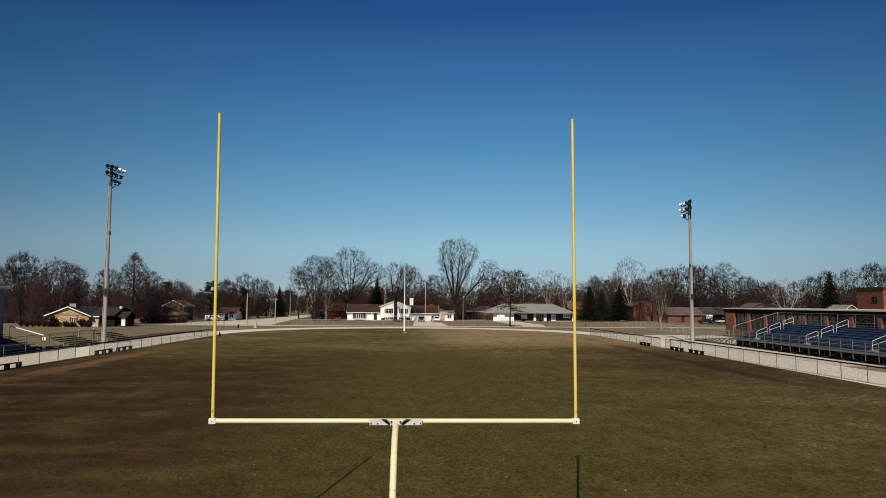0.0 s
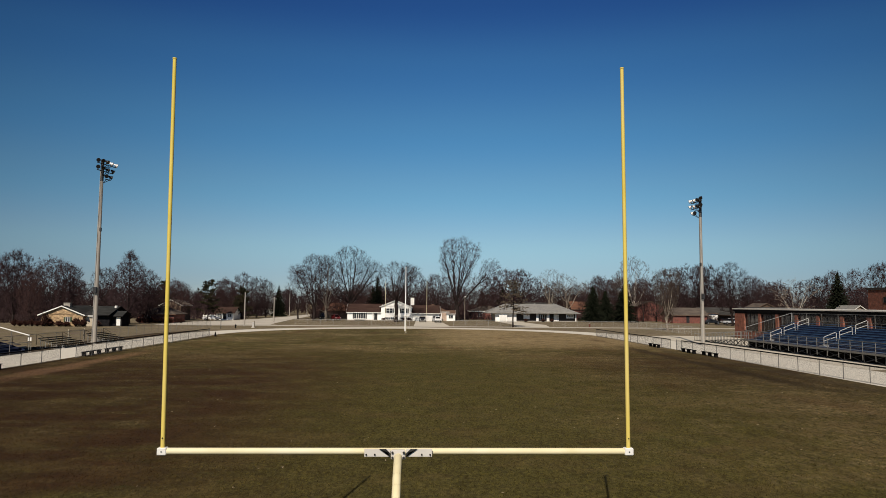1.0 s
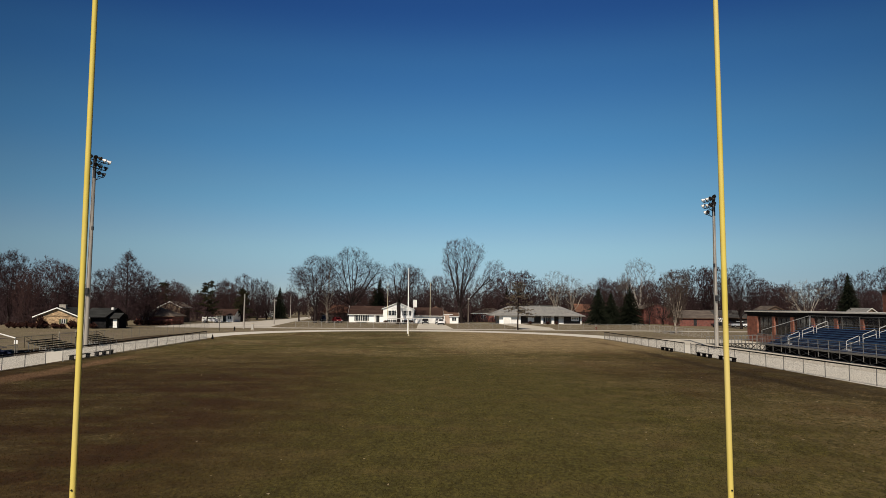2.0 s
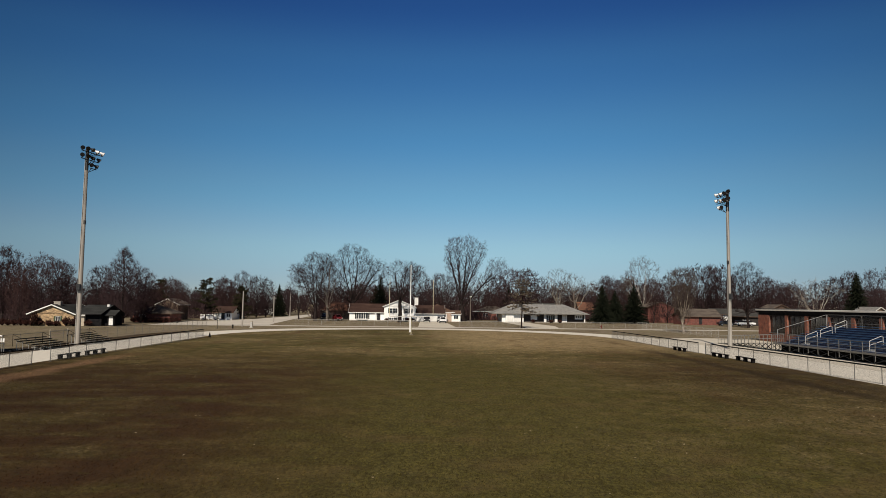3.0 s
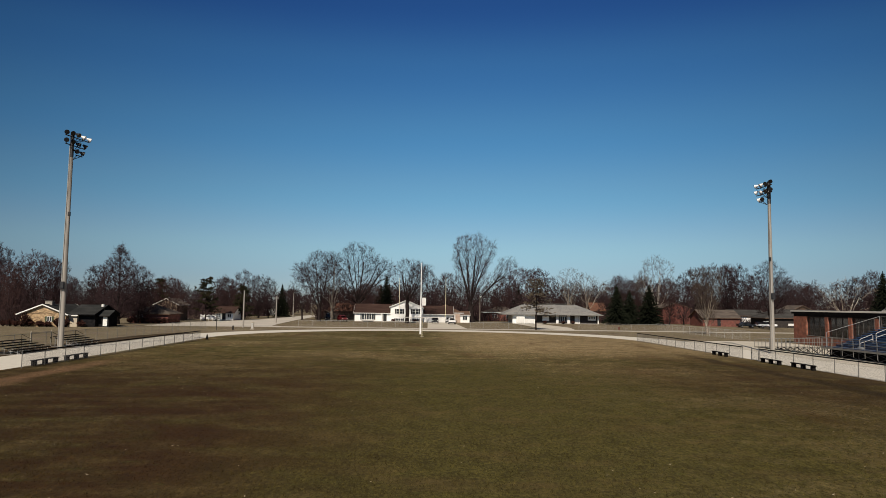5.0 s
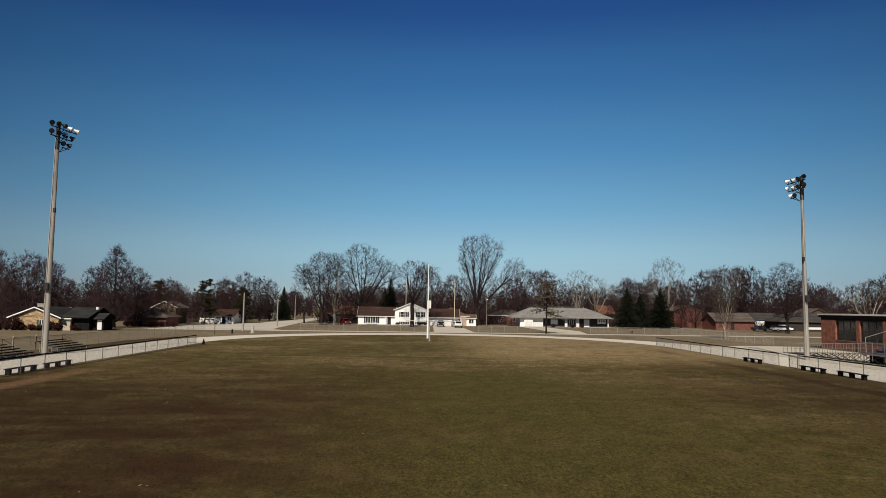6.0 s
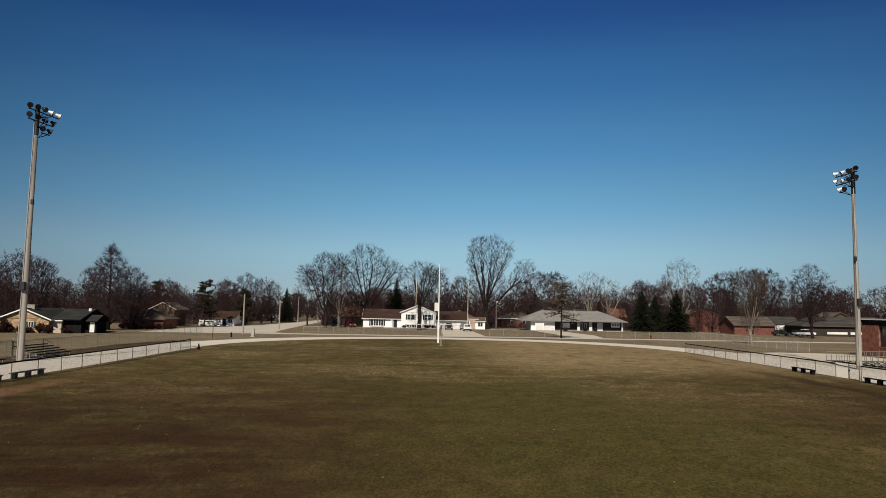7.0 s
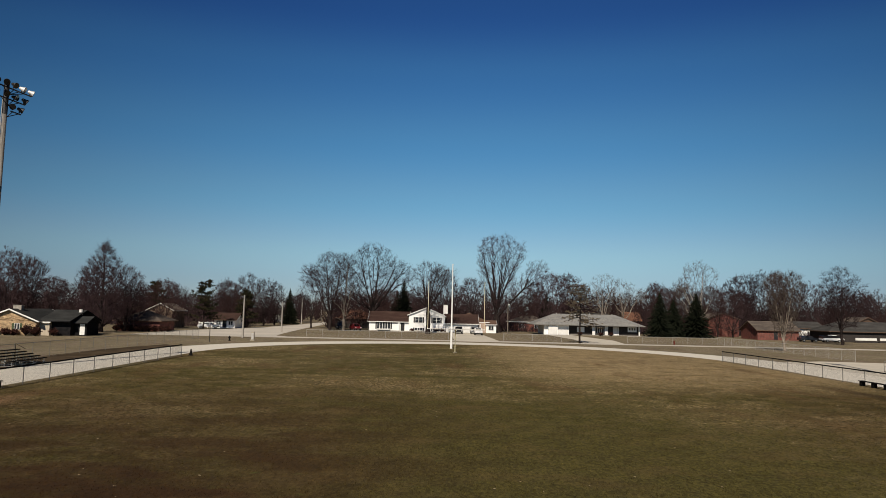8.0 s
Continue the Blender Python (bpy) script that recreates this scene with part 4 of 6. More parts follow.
ranch(-31.5, 232, 11, 8, 2.7, 5.2, "darkwall", "rustroof", "dark-walled house with a rust-coloured hip roof", hip=True, fascia="brownwall")
ranch(-69, 285, 12, 8, 2.7, 4.8, "siding", "darkroof", "distant pale house by the street", wins=((3, 0.9, 1.5, 1.1), (8, 0.9, 1.5, 1.1)))
ranch(-36, 300, 12, 8, 2.7, 4.8, "siding", "taupe", "distant white house at the street's end", wins=((3, 0.9, 1.5, 1.1), (8, 0.9, 1.5, 1.1)))
ranch(19, 238, 11, 8, 2.8, 4.6, "darkbrick", "taupe", "low brick house behind bare trees", hip=True, wins=((3, 1.0, 1.5, 1.1), (7.5, 1.0, 1.5, 1.1)))
ranch(31, 243, 22, 8, 2.9, 5.9, "brownwall", "darkroof", "long dark-roofed house behind a grey ranch house", hip=True)
ranch(57.6, 256, 5.0, 7, 3.8, 6.3, "darkbrick", "rustroof", "tall brick house with a rust-coloured roof behind branches", gable="x", fascia="brownwall")
ranch(73.2, 229, 8.6, 9, 4.9, 6.5, "darkbrick", "taupe", "two-storey red brick house behind bare branches", gable="y", fascia="brownwall")
ranch(76.6, 207, 10.4, 9, 2.5, 4.5, "darkbrick", "taupe", "low red brick ranch house with a taupe roof", doors=(4.6,), fascia="brownwall")
ranch(92, 222, 10, 8, 3.0, 4.6, "siding", "darkroof", "white house with a low dark roof", wins=((2, 1.0, 1.3, 1.1), (6, 1.0, 1.3, 1.1)), fascia="brownwall")


def rail_fence(x, y, L, label):
    """A white wooden post-and-rail fence along x."""
    f = thing("fence", x, y, 0, label, "fence", "rail fences")
    for i in range(6):
        p = part("post", boxed(L * i / 5 - 0.09, L * i / 5 + 0.09, -0.09, 0.09, 0, 1.5, bevel=0.01), "white", f)
        part("cap", boxed(L * i / 5 - 0.12, L * i / 5 + 0.12, -0.12, 0.12, 1.5, 1.56), "white", p)
    for z in (0.4, 0.85, 1.25):
        part("rail", boxed(0, L, -0.135, -0.095, z, z + 0.18), "white", f)


rail_fence(-60.0, 203, 5.2, "white post-and-rail fence before a small white house")
LONG = ranch(92.5, 203, 26, 9, 2.6, 5.0, "darkwall", "darkroof", "long dark ranch house with low white garden walls", hip=True, fascia="brownwall")
for u, w in ((5.4, 5.2), (11.4, 5.8)):
    part("garden_wall", boxed(u, u + w, -1.28, -1.17, 0.0, 0.55), "darkwall", LONG, "dark base of a low wall")
    part("white_panel", boxed(u, u + w, -1.3, -1.15, 0.55, 1.15), "white", LONG, "low white wall panel")
ranch(104, 213.5, 9, 8, 4.0, 6.1, "brownwall", "taupe", "house with a taupe gable roof behind trees", gable="y", fascia="brownwall")
ranch(113.4, 180, 5.0, 8, 3.9, 5.6, "stonewall", "greyroof", "pale-fronted small house beside the school", gable="y", fascia="trimwhite", wins=((2.5, 3.1, 0.8, 0.7),))


def school():
    s = thing("school_building", 90.8, 131, 0, "large flat-roofed red brick school building", "school building")
    part("wall", boxed(0, 40, 0, 8, 0, 8.7), "schoolbrick", s)
    part("parapet", boxed(-0.15, 40.15, -0.15, 8.15, 8.7, 9.15), "darkwall", s, "dark parapet coping")
    for i in range(6):
        window(s, 4.2 + 6 * i, 0, 6.5, 3.0, 1.1, 3, mat="darkwall", glass="dim")
    window(s, 0, 2.6, 6.2, 1.6, 1.0, 2, mat="darkwall", glass="dim", face="x")


school()


# ---------------------------------------------------------------- field house behind the stand
def field_house():
    f = thing("field_house", 54.6, 62, 0, "flat-roofed red brick field house with dark glazing", "field house")
    L, D = 58, 13
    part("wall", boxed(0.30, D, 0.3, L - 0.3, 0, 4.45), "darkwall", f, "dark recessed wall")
    part("pier", boxed(0, D, L - 3.4, L, 0, 4.1), "redbrick", f, "broad red brick corner")
    step = 5.3
    for i in range(10):
        y = L - 3.4 - step * (i + 1)
        part("pier", boxed(0, 0.35, y, y + 0.7, 0, 4.1), "redbrick", f, "red brick pier")
        y2 = y + 0.8
        part("sill_wall", boxed(0.05, 0.30, y2, y2 + step - 0.8, 0, 1.3), "redbrick", f, "low brick sill wall")
        part("sill", boxed(-0.02, 0.28, y2 + 0.01, y2 + step - 0.81, 1.3, 1.37), "dullsteel", f, "pale window sill")
        for k in range(3):
            w = (step - 0.8) / 3
            window(f, 0.29, y2 + w * (k + 0.5), 1.46, w - 0.14, 2.5, 1, mat="darkwall", glass="dim", face="x", rows=2)
    part("roof", boxed(-0.12, D + 0.4, -0.4, L + 0.4, 4.45, 4.76), "nearblack", f, "dark flat roof with deep edge")
    part("lintel", boxed(0.02, 0.29, 0, L - 3.4, 4.1, 4.45), "nearblack", f, "dark band over the glazing")
    part("lintel", boxed(0.02, D, L - 3.38, L - 0.02, 4.1, 4.45), "nearblack", f, "dark band over the brick corner")
    part("roof_edge", boxed(-0.2, D + 0.5, -0.5, L + 0.5, 4.76, 4.93), "trimwhite", f, "pale metal roof edge")


field_house()


# ---------------------------------------------------------------- grandstand
def grandstand():
    y0, y1 = 44.0, 92.5
    x0 = 42.6
    g = thing("grandstand", x0, y0, 0, "blue aluminium bleacher stand with grey rails on concrete", "grandstand")
    L = y1 - y0
    deck = 1.05
    part("walkway", boxed(0, 1.5, 0, L + 0.2, deck - 0.06, deck), "darkblue", g, "dark front walkway deck")
    part("fascia", boxed(-0.06, 0, 0, L, deck - 0.18, deck + 0.02), "dullsteel", g, "grey deck edge beam")
    rows = 9
    plank = bpy.data.meshes.new("seat_plank")
    bm = boxed(-0.13, 0.13, 0, L / 3 - 0.04, -0.02, 0.02, bevel=0.008)
    bm.to_mesh(plank)
    bm.free()
    plank.materials.append(M["blue"])
    foot = bpy.data.meshes.new("foot_board")
    bm = boxed(-0.22, 0.22, 0, L / 3 - 0.04, -0.02, 0.02)
    bm.to_mesh(foot)
    bm.free()
    foot.materials.append(M["blue"])
    rise = bpy.data.meshes.new("riser_board")
    bm = boxed(-0.012, 0.012, 0, L / 3 - 0.04, -0.11, 0.11)
    bm.to_mesh(rise)
    bm.free()
    rise.materials.append(M["darkblue"])
    for r in range(rows):
        xr = 1.3 + 0.6 * r
        z = deck + 0.22 * r
        for k in range(3):
            for nm, me, dx, dz in (("seat_plank", plank, 0.38, 0.44), ("foot_board", foot, 0.0, 0.02), ("riser_board", rise, 0.3, 0.13)):
                o = new(nm, me)
                o.parent = g
                o.location = (xr + dx, k * L / 3 + 0.02, z + dz)
    # frames under the rows
    top = 1.3 + 0.6 * rows
    zt = deck + 0.22 * rows
    n = 17
    for i in range(n):
        y = 0.3 + (L - 0.6) * i / (n - 1)
        bm = B()
        tube(bm, (0.1, y, 0), (0.1, y, deck), 0.045, n=6)
        tube(bm, (2.6, y, 0), (2.6, y, deck + 0.3), 0.045, n=6)
        tube(bm, (5.2, y, 0), (5.2, y, deck + 0.9), 0.045, n=6)
        tube(bm, (top, y, 0), (top, y, zt + 0.5), 0.045, n=6)
        tube(bm, (0.1, y, deck - 0.1), (1.5, y, deck - 0.1), 0.04, n=6)
        tube(bm, (1.5, y, deck - 0.08), (top, y, zt - 0.1), 0.05, n=6)
        tube(bm, (0.1, y, 0.1), (2.6, y, deck), 0.03, n=5)
        part("support_frame", bm, "lampshell", g, "dark steel support frame")
        if i < n - 1:
            y2 = y + (L - 0.6) / (n - 1)
            bm = tube(B(), (0.05, y, 0.08), (0.05, y2, deck - 0.2), 0.025, n=5)
            tube(bm, (0.05, y, deck - 0.2), (0.05, y2, 0.08), 0.025, n=5)
            part("cross_brace", bm, "lampshell", g)
    # added black sheet stands in for the deep shade below the rows
    part("skirt", boxed(0.9, 0.96, 0, L, 0, deck - 0.08), "black", g, "black sheet imitating the shade under the seats")
    # front guard rail
    n = 27
    for i in range(n):
        y = L * i / (n - 1)
        bm = tube(B(), (-0.03, y, 0.3), (-0.03, y, deck + 1.02), 0.032, n=6)
        part("guard_post", bm, "dullsteel", g, "grey guard rail post")
    bm = B()
    for z in (0.12, 0.55, 1.02):
        tube(bm, (-0.03, 0, deck + z), (-0.03, L, deck + z), 0.024, n=6)
    part("guard_rail", bm, "dullsteel", g, "grey guard rails")
    v, f = [], []
    for i in range(int(L / 0.16)):
        for s in (1, -1):
            ya, yb = i * 0.16, min(L, i * 0.16 + 0.95)
            za, zb = (deck + 0.06, deck + 1.0) if s > 0 else (deck + 1.0, deck + 0.06)
            b = len(v)
            v += [(-0.02, ya, za - 0.004), (-0.02, ya, za + 0.004), (-0.02, yb, zb + 0.004), (-0.02, yb, zb - 0.004)]
            f.append((b, b + 1, b + 2, b + 3))
    tagged(raw("rail_mesh", v, f, "post", g), kind="stuff")
    # end guard rails, sloping with the rows
    for y in (L + 0.1,):
        bm = B()
        tube(bm, (0.6, y, deck + 1.55), (top, y, zt + 1.42), 0.03, n=6)
        tube(bm, (0.6, y, deck - 0.3), (0.6, y, deck + 1.55), 0.03, n=6)
        tube(bm, (top, y, zt), (top, y, zt + 1.42), 0.03, n=6)
        part("end_rail", bm, "alu", g, "sloping grey end rail")
        bm = B()
        for i in range(1, 9):
            u = 1.2 + (top - 1.2) * i / 9
            zz = deck + (zt - deck) * i / 9
            tube(bm, (u, y, zz + 0.15), (u, y, zz + 1.1 + 0.32 * i / 9), 0.012, n=4, caps=False)
        tagged(part("end_bars", bm, "post", g), kind="stuff")
    bm = B()
    for z in (0.5, 1.42):
        tube(bm, (top + 0.1, 0, zt + z), (top + 0.1, L, zt + z), 0.026, n=6)
    part("back_rail", bm, "post", g, "dark back rail")
    for i in range(16):
        y = L * i / 15
        part("back_post", tube(B(), (top + 0.1, y, 0), (top + 0.1, y, zt + 1.42), 0.03, n=6), "post", g)
    v, f = [], []
    for i in range(int(L / 0.14)):
        for s in (1, -1):
            ya, yb = i * 0.14, min(L, i * 0.14 + 1.0)
            za, zb = (zt + 0.4, zt + 1.4) if s > 0 else (zt + 1.4, zt + 0.4)
            b = len(v)
            v += [(top + 0.1, ya, za - 0.004), (top + 0.1, ya, za + 0.004), (top + 0.1, yb, zb + 0.004), (top + 0.1, yb, zb - 0.004)]
            f.append((b, b + 1, b + 2, b + 3))
    tagged(raw("back_mesh", v, f, "post", g), kind="stuff")
    # aisle hand rails: hoops in threes up each aisle
    for ya in (10.4, 21.6, 32.8, 44.0):
        for xa in (1.4, 3.15, 4.9):
            za = deck + 0.22 / 0.6 * (xa - 1.1)
            run = 1.4
            zz = za + 0.22 / 0.6 * run
            bm = B()
            pipe(bm, [(xa, ya, za), (xa, ya, za + 0.86), (xa + 0.1, ya, za + 0.96), (xa + run - 0.1, ya, zz + 0.92), (xa + run, ya, zz + 0.82), (xa + run, ya, zz)], 0.030, 7)
            tube(bm, (xa, ya, za + 0.5), (xa + run, ya, zz + 0.45), 0.028, n=6)
            part("aisle_handrail", bm, "handrail", g, "pale looped aisle handrail")
        st = B()
        for k in range(2):
            box(st, 1.2 + 0.3 * k, 1.5 + 0.3 * k, ya - 0.55, ya + 0.55, deck + 0.02, deck + 0.12 + 0.12 * k)
        part("aisle_step", st, "alu", g, "pale aluminium aisle step")


grandstand()


def ramp():
    """Railed walkway that slopes from the stand's end down to the concrete."""
    r = thing("ramp", 42.6, 92.9, 0, "railed aluminium access ramp at the stand's end", "ramp")
    L, h = 15.0, 1.0
    bm = B()
    prism(bm, [(0, h - 0.08), (0, h), (L, 0.12), (L, 0.04)], 0, 1.5, "x")
    part("ramp_deck", bm, "post", r, "dark weathered deck")
    for s, nm in ((0, "rail"), (1.5, "rail")):
        bm = B()
        for z in (0.5, 1.0):
            tube(bm, (s, 0, h + z), (s, L, 0.1 + z), 0.025, n=6)
        part("ramp_rail", bm, "galv", r)
        bm = B()
        for i in range(10):
            y, z = L * i / 10, h + (0.1 - h) * i / 10
            if z > 0.3:
                tube(bm, (s, y, z - 0.1), (s, y + L / 10, 0.05), 0.03, n=5)
                tube(bm, (s, y, 0.05), (s, y + L / 10, z - 0.16), 0.03, n=5)
        part("ramp_brace", bm, "black", r, "dark cross braces")
        for i in range(16):
            y = L * i / 15
            z = h + (0.1 - h) * i / 15
            part("ramp_post", tube(B(), (s, y, 0), (s, y, z + 1.0), 0.03, n=6), "dullsteel", r)


ramp()


# ---------------------------------------------------------------- small bleachers, benches, left stand
def small_bleacher(x, y, L, label, turn=0, rows=5):
    b = thing("small_bleacher", x, y, 0, label, "bleacher", "portable bleachers", turn)
    for r in range(rows):
        xr, z = -0.6 * r, 0.22 + 0.17 * r
        part("seat_plank", boxed(xr - 0.15, xr + 0.15, 0, L, z + 0.17, z + 0.25, bevel=0.01), "black", b, "dark plank seat")
        if r:
            part("foot_plank", boxed(xr + 0.14, xr + 0.42, 0, L, z - 0.05, z + 0.02, bevel=0.01), "black", b, "dark foot plank")
    for i in range(4):
        yy = 0.25 + (L - 0.5) * i / 3
        bm = B()
        tube(bm, (0.3, yy, 0.03), (-0.6 * rows + 0.2, yy, 0.03), 0.03, n=5)
        for r in range(rows):
            tube(bm, (-0.6 * r, yy, 0.03), (-0.6 * r, yy, 0.38 + 0.17 * r), 0.028, n=5)
        tube(bm, (0.2, yy, 0.1), (-0.6 * rows + 0.5, yy, 0.2 * rows), 0.028, n=5)
        part("frame", bm, "alu" if i in (0, 3) else "galv", b, "aluminium end frame" if i in (0, 3) else "dull steel frame")
    for yy in (0.02, L - 0.02):
        bm = tube(B(), (-0.6 * rows + 0.3, yy, 0.4), (-0.6 * rows + 0.3, yy, 0.17 * rows + 0.75), 0.025, n=5)
        tube(bm, (-0.6 * rows + 0.3, yy, 0.17 * rows + 0.75), (-0.6 * (rows - 2), yy, 0.17 * rows + 0.3), 0.022, n=5)
        part("guard_rail", bm, "black", b, "dark end guard rail")


small_bleacher(-38.6, 81.9, 5.6, "dark plank portable bleacher on an aluminium frame beside the track")
small_bleacher(-38.8, 93.4, 5.2, "dark plank portable bleacher on an aluminium frame beside a light pole")


def bench(x, y0, y1, label):
    b = thing("bench", x, y0, 0, label, "bench", "players' benches")
    L = y1 - y0
    part("seat", boxed(-0.18, 0.18, 0, L, 0.39, 0.45, bevel=0.012), "bench", b, "dark plank seat")
    for i in range(3):
        y = 0.3 + (L - 0.6) * i / 2
        part("leg", boxed(-0.15, 0.15, y - 0.16, y + 0.16, 0.03, 0.39, bevel=0.012), "benchleg", b, "dark block leg")


bench(-31.25, 71.2, 74.9, "dark players' bench on block legs before the fence")
bench(-31.2, 76.0, 79.8, "dark players' bench on block legs before the fence")
bench(-31.45, 54.8, 58.6, "dark players' bench on block legs before the fence")
bench(30.5, 89.1, 92.7, "dark players' bench on block legs before the fence")
bench(30.9, 79.1, 82.7, "dark players' bench on block legs before the fence")
bench(31.15, 74.1, 77.7, "dark players' bench on block legs before the fence")


def left_stand():
    s = thing("bleacher_stand", -38.9, 50, 0, "dark blue bleacher stand with a white end rail", "bleacher stand")
    L = 25.5
    for r in range(7):
        part("seat_plank", boxed(-0.62 * r - 0.14, -0.62 * r + 0.14, 0, L, 0.62 + 0.2 * r, 0.66 + 0.2 * r, bevel=0.008), "darkblue", s, "dark blue plank seat")
        part("foot_board", boxed(-0.62 * r - 0.5, -0.62 * r + 0.1, 0, L, 0.22 + 0.2 * r, 0.26 + 0.2 * r), "darkblue", s)
        part("riser_board", boxed(-0.62 * r + 0.08, -0.62 * r + 0.1, 0, L, 0.06 + 0.2 * r, 0.24 + 0.2 * r), "darkblue", s)
    bm = B()
    prism(bm, [(0.2, 0), (0.2, 0.3), (-4.5, 1.7), (-4.5, 0)], L - 0.06, L)
    part("end_screen", bm, "darkblue", s, "dark end screen")
    part("end_rail", tube(B(), (0.3, L, 1.75), (-3.2, L, 2.7), 0.06, n=7), "white", s, "white sloping end rail")
    for u, z in ((0.3, 1.75), (-1.5, 2.2), (-3.2, 2.7)):
        part("rail_post", tube(B(), (u, L, 0), (u, L, z), 0.035, n=6), "post", s)
    part("front_rail", tube(B(), (0.5, 0, 1.1), (0.5, L, 1.1), 0.03, n=6), "post", s)
    for i in range(8):
        part("rail_post", tube(B(), (0.5, L * i / 7, 0), (0.5, L * i / 7, 1.1), 0.03, n=6), "post", s)
    part("sign_plate", boxed(0.15, 0.5, L + 0.02, L + 0.05, 1.2, 1.55), "white", s, "white plate on the end rail")


left_stand()


def press_tower():
    p = thing("press_tower", -47.6, 67, 0, "tall blue-grey sided press box tower", "press box")
    part("wall", boxed(0, 4.5, 0, 9, 0, 6.6), "darkblue2", p, "blue-grey siding")
    part("roof", boxed(-0.3, 4.9, -0.3, 9.3, 6.6, 6.85, bevel=0.03), "galv", p, "pale flat roof")
    window(p, 3.6, 0, 4.6, 1.2, 1.3, 1, mat="darkwall", glass="dim")


M["darkblue2"] = material("blue_grey_siding", (0.13, 0.15, 0.19), (0.10, 0.12, 0.155), 1, 0.7, bump=0.3, bscale=5, stretch=(0.1, 0.1, 6))
press_tower()


# ---------------------------------------------------------------- trees
def crown_radius(shape, u):
    """Radius of the crown at the relative height u, for a radius of 1."""
    if shape == "vase":
        return (0.22 + 0.78 * u ** 0.9) * max(0.0, 1 - u ** 9) ** 0.5
    if shape == "pyramid":
        return (1 - u ** 1.9) ** 0.62 * min(1.0, 0.55 + 1.9 * u)
    if shape == "umbrella":
        return max(0.0, 1 - (abs(u - 0.38) / 0.62) ** 2.4) ** 0.5 if u > 0.38 else 0.55 + 0.45 * (u / 0.38) ** 0.7
    return max(0.0, 1 - abs(2 * u - 0.9) ** 2.3 if u < 0.45 else 1 - ((u - 0.45) / 0.55) ** 2.3) ** 0.5


def limbs(seed, height, base, radius, shape, n, thick, nlimb, rise, twig, sprays, lobes=(), hollow=0.42):
    """Grows a bare tree into its crown: a trunk, main limbs, then branches that reach for points spread in the crown,
    each from the place on the tree that is nearest along the way. lobes: (x, y, z, radius, number) of side crowns,
    each on a limb of its own; hollow: how far the twigs keep to the crown's outside. Returns heavy and light segments (p, q, r0, r1)."""
    rnd = random.Random(seed)
    total = n + sum(b[4] for b in lobes)
    pos = np.zeros((60 + total * 4 + (nlimb + len(lobes)) * 14, 3))
    way = np.zeros(len(pos))
    parent = [-1]
    cnt = 1

    def add(p, par):
        nonlocal cnt
        pos[cnt] = p
        way[cnt] = way[par] + np.linalg.norm(pos[cnt] - pos[par])
        parent.append(par)
        cnt += 1
        return cnt - 1

    def limb(k, end, bend):
        """A limb that leaves the trunk steeply and arches out to its end, with kinks."""
        p0 = pos[k].copy()
        v = np.array(end) - p0
        for j in range(8):
            f = (j + 1) / 8
            o = f ** bend
            k = add((p0[0] + v[0] * o + rnd.gauss(0, 0.09), p0[1] + v[1] * o + rnd.gauss(0, 0.09), p0[2] + v[2] * f + rnd.gauss(0, 0.06)), k)

    leader = shape in ("pyramid", "oval")
    top = height * 0.93 if leader else base * rnd.uniform(0.8, 0.95)
    steps = 14 if leader else 5
    k = 0
    x = y = 0.0
    spine = [0]
    for i in range(steps):
        x += rnd.gauss(0, 0.012 * height / steps * 2)
        y += rnd.gauss(0, 0.012 * height / steps * 2)
        k = add((x, y, top * (i + 1) / steps), k)
        spine.append(k)
    if not leader:
        for i in range(nlimb):
            k = spine[rnd.choice((-1, -1, -2))]
            az = 6.283 * (i + rnd.uniform(-0.3, 0.3)) / nlimb
            u = rnd.uniform(0.6, 0.92)
            out = radius * crown_radius(shape, u) * rnd.uniform(0.35, 0.9)
            limb(k, (math.cos(az) * out, math.sin(az) * out, base + (height - base) * u), rnd.uniform(0.9, 1.4) if shape == "vase" else rnd.uniform(0.7, 1.1))
    for a, b, c, r, m in lobes:
        limb(spine[-2], (a, b, c), 0.95)
    pts = []
    while len(pts) < n:
        u = rnd.random()
        r = crown_radius(shape, u)
        if rnd.random() > r + 0.12:
            continue
        az = rnd.random() * 6.283
        lump = 1 + 0.15 * math.sin(az * 3 + seed) * math.sin(u * 7 + seed) + rnd.gauss(0, 0.05)
        rr = radius * r * rnd.random() ** hollow * lump
        pts.append((math.cos(az) * rr, math.sin(az) * rr, base + (height - base) * u * (1 + rnd.gauss(0, 0.02))))
    for a, b, c, r, m in lobes:
        for i in range(m):
            d = Vector((rnd.gauss(0, 1), rnd.gauss(0, 1), rnd.gauss(0, 1))).normalized() * r * rnd.random() ** 0.4
            pts.append((a + d.x, b + d.y, c + d.z * 0.9))
    pts = np.array(pts)
    order = np.argsort(np.linalg.norm(pts - np.array((0, 0, base * 0.7)), axis=1) + np.array([rnd.gauss(0, 0.6) for _ in pts]))
    tips = []
    for i in order:
        p = pts[i]
        d = p - pos[1:cnt]
        flat = np.hypot(d[:, 0], d[:, 1])
        cost = np.linalg.norm(d, axis=1) + 0.34 * way[1:cnt] + 2.2 * np.maximum(0, rise * flat - d[:, 2])
        k = int(np.argmin(cost)) + 1
        a0, v = pos[k].copy(), p - pos[k]
        L = np.linalg.norm(v)
        m = 3 if L > 1.6 else 2
        sag = 0.05 * L
        for j in range(m):
            f = (j + 1) / m
            w = 0.03 * L if j < m - 1 else 0
            k = add((a0[0] + v[0] * f + rnd.gauss(0, w), a0[1] + v[1] * f + rnd.gauss(0, w), a0[2] + v[2] * f - sag * math.sin(math.pi * f)), k)
        tips.append(k)
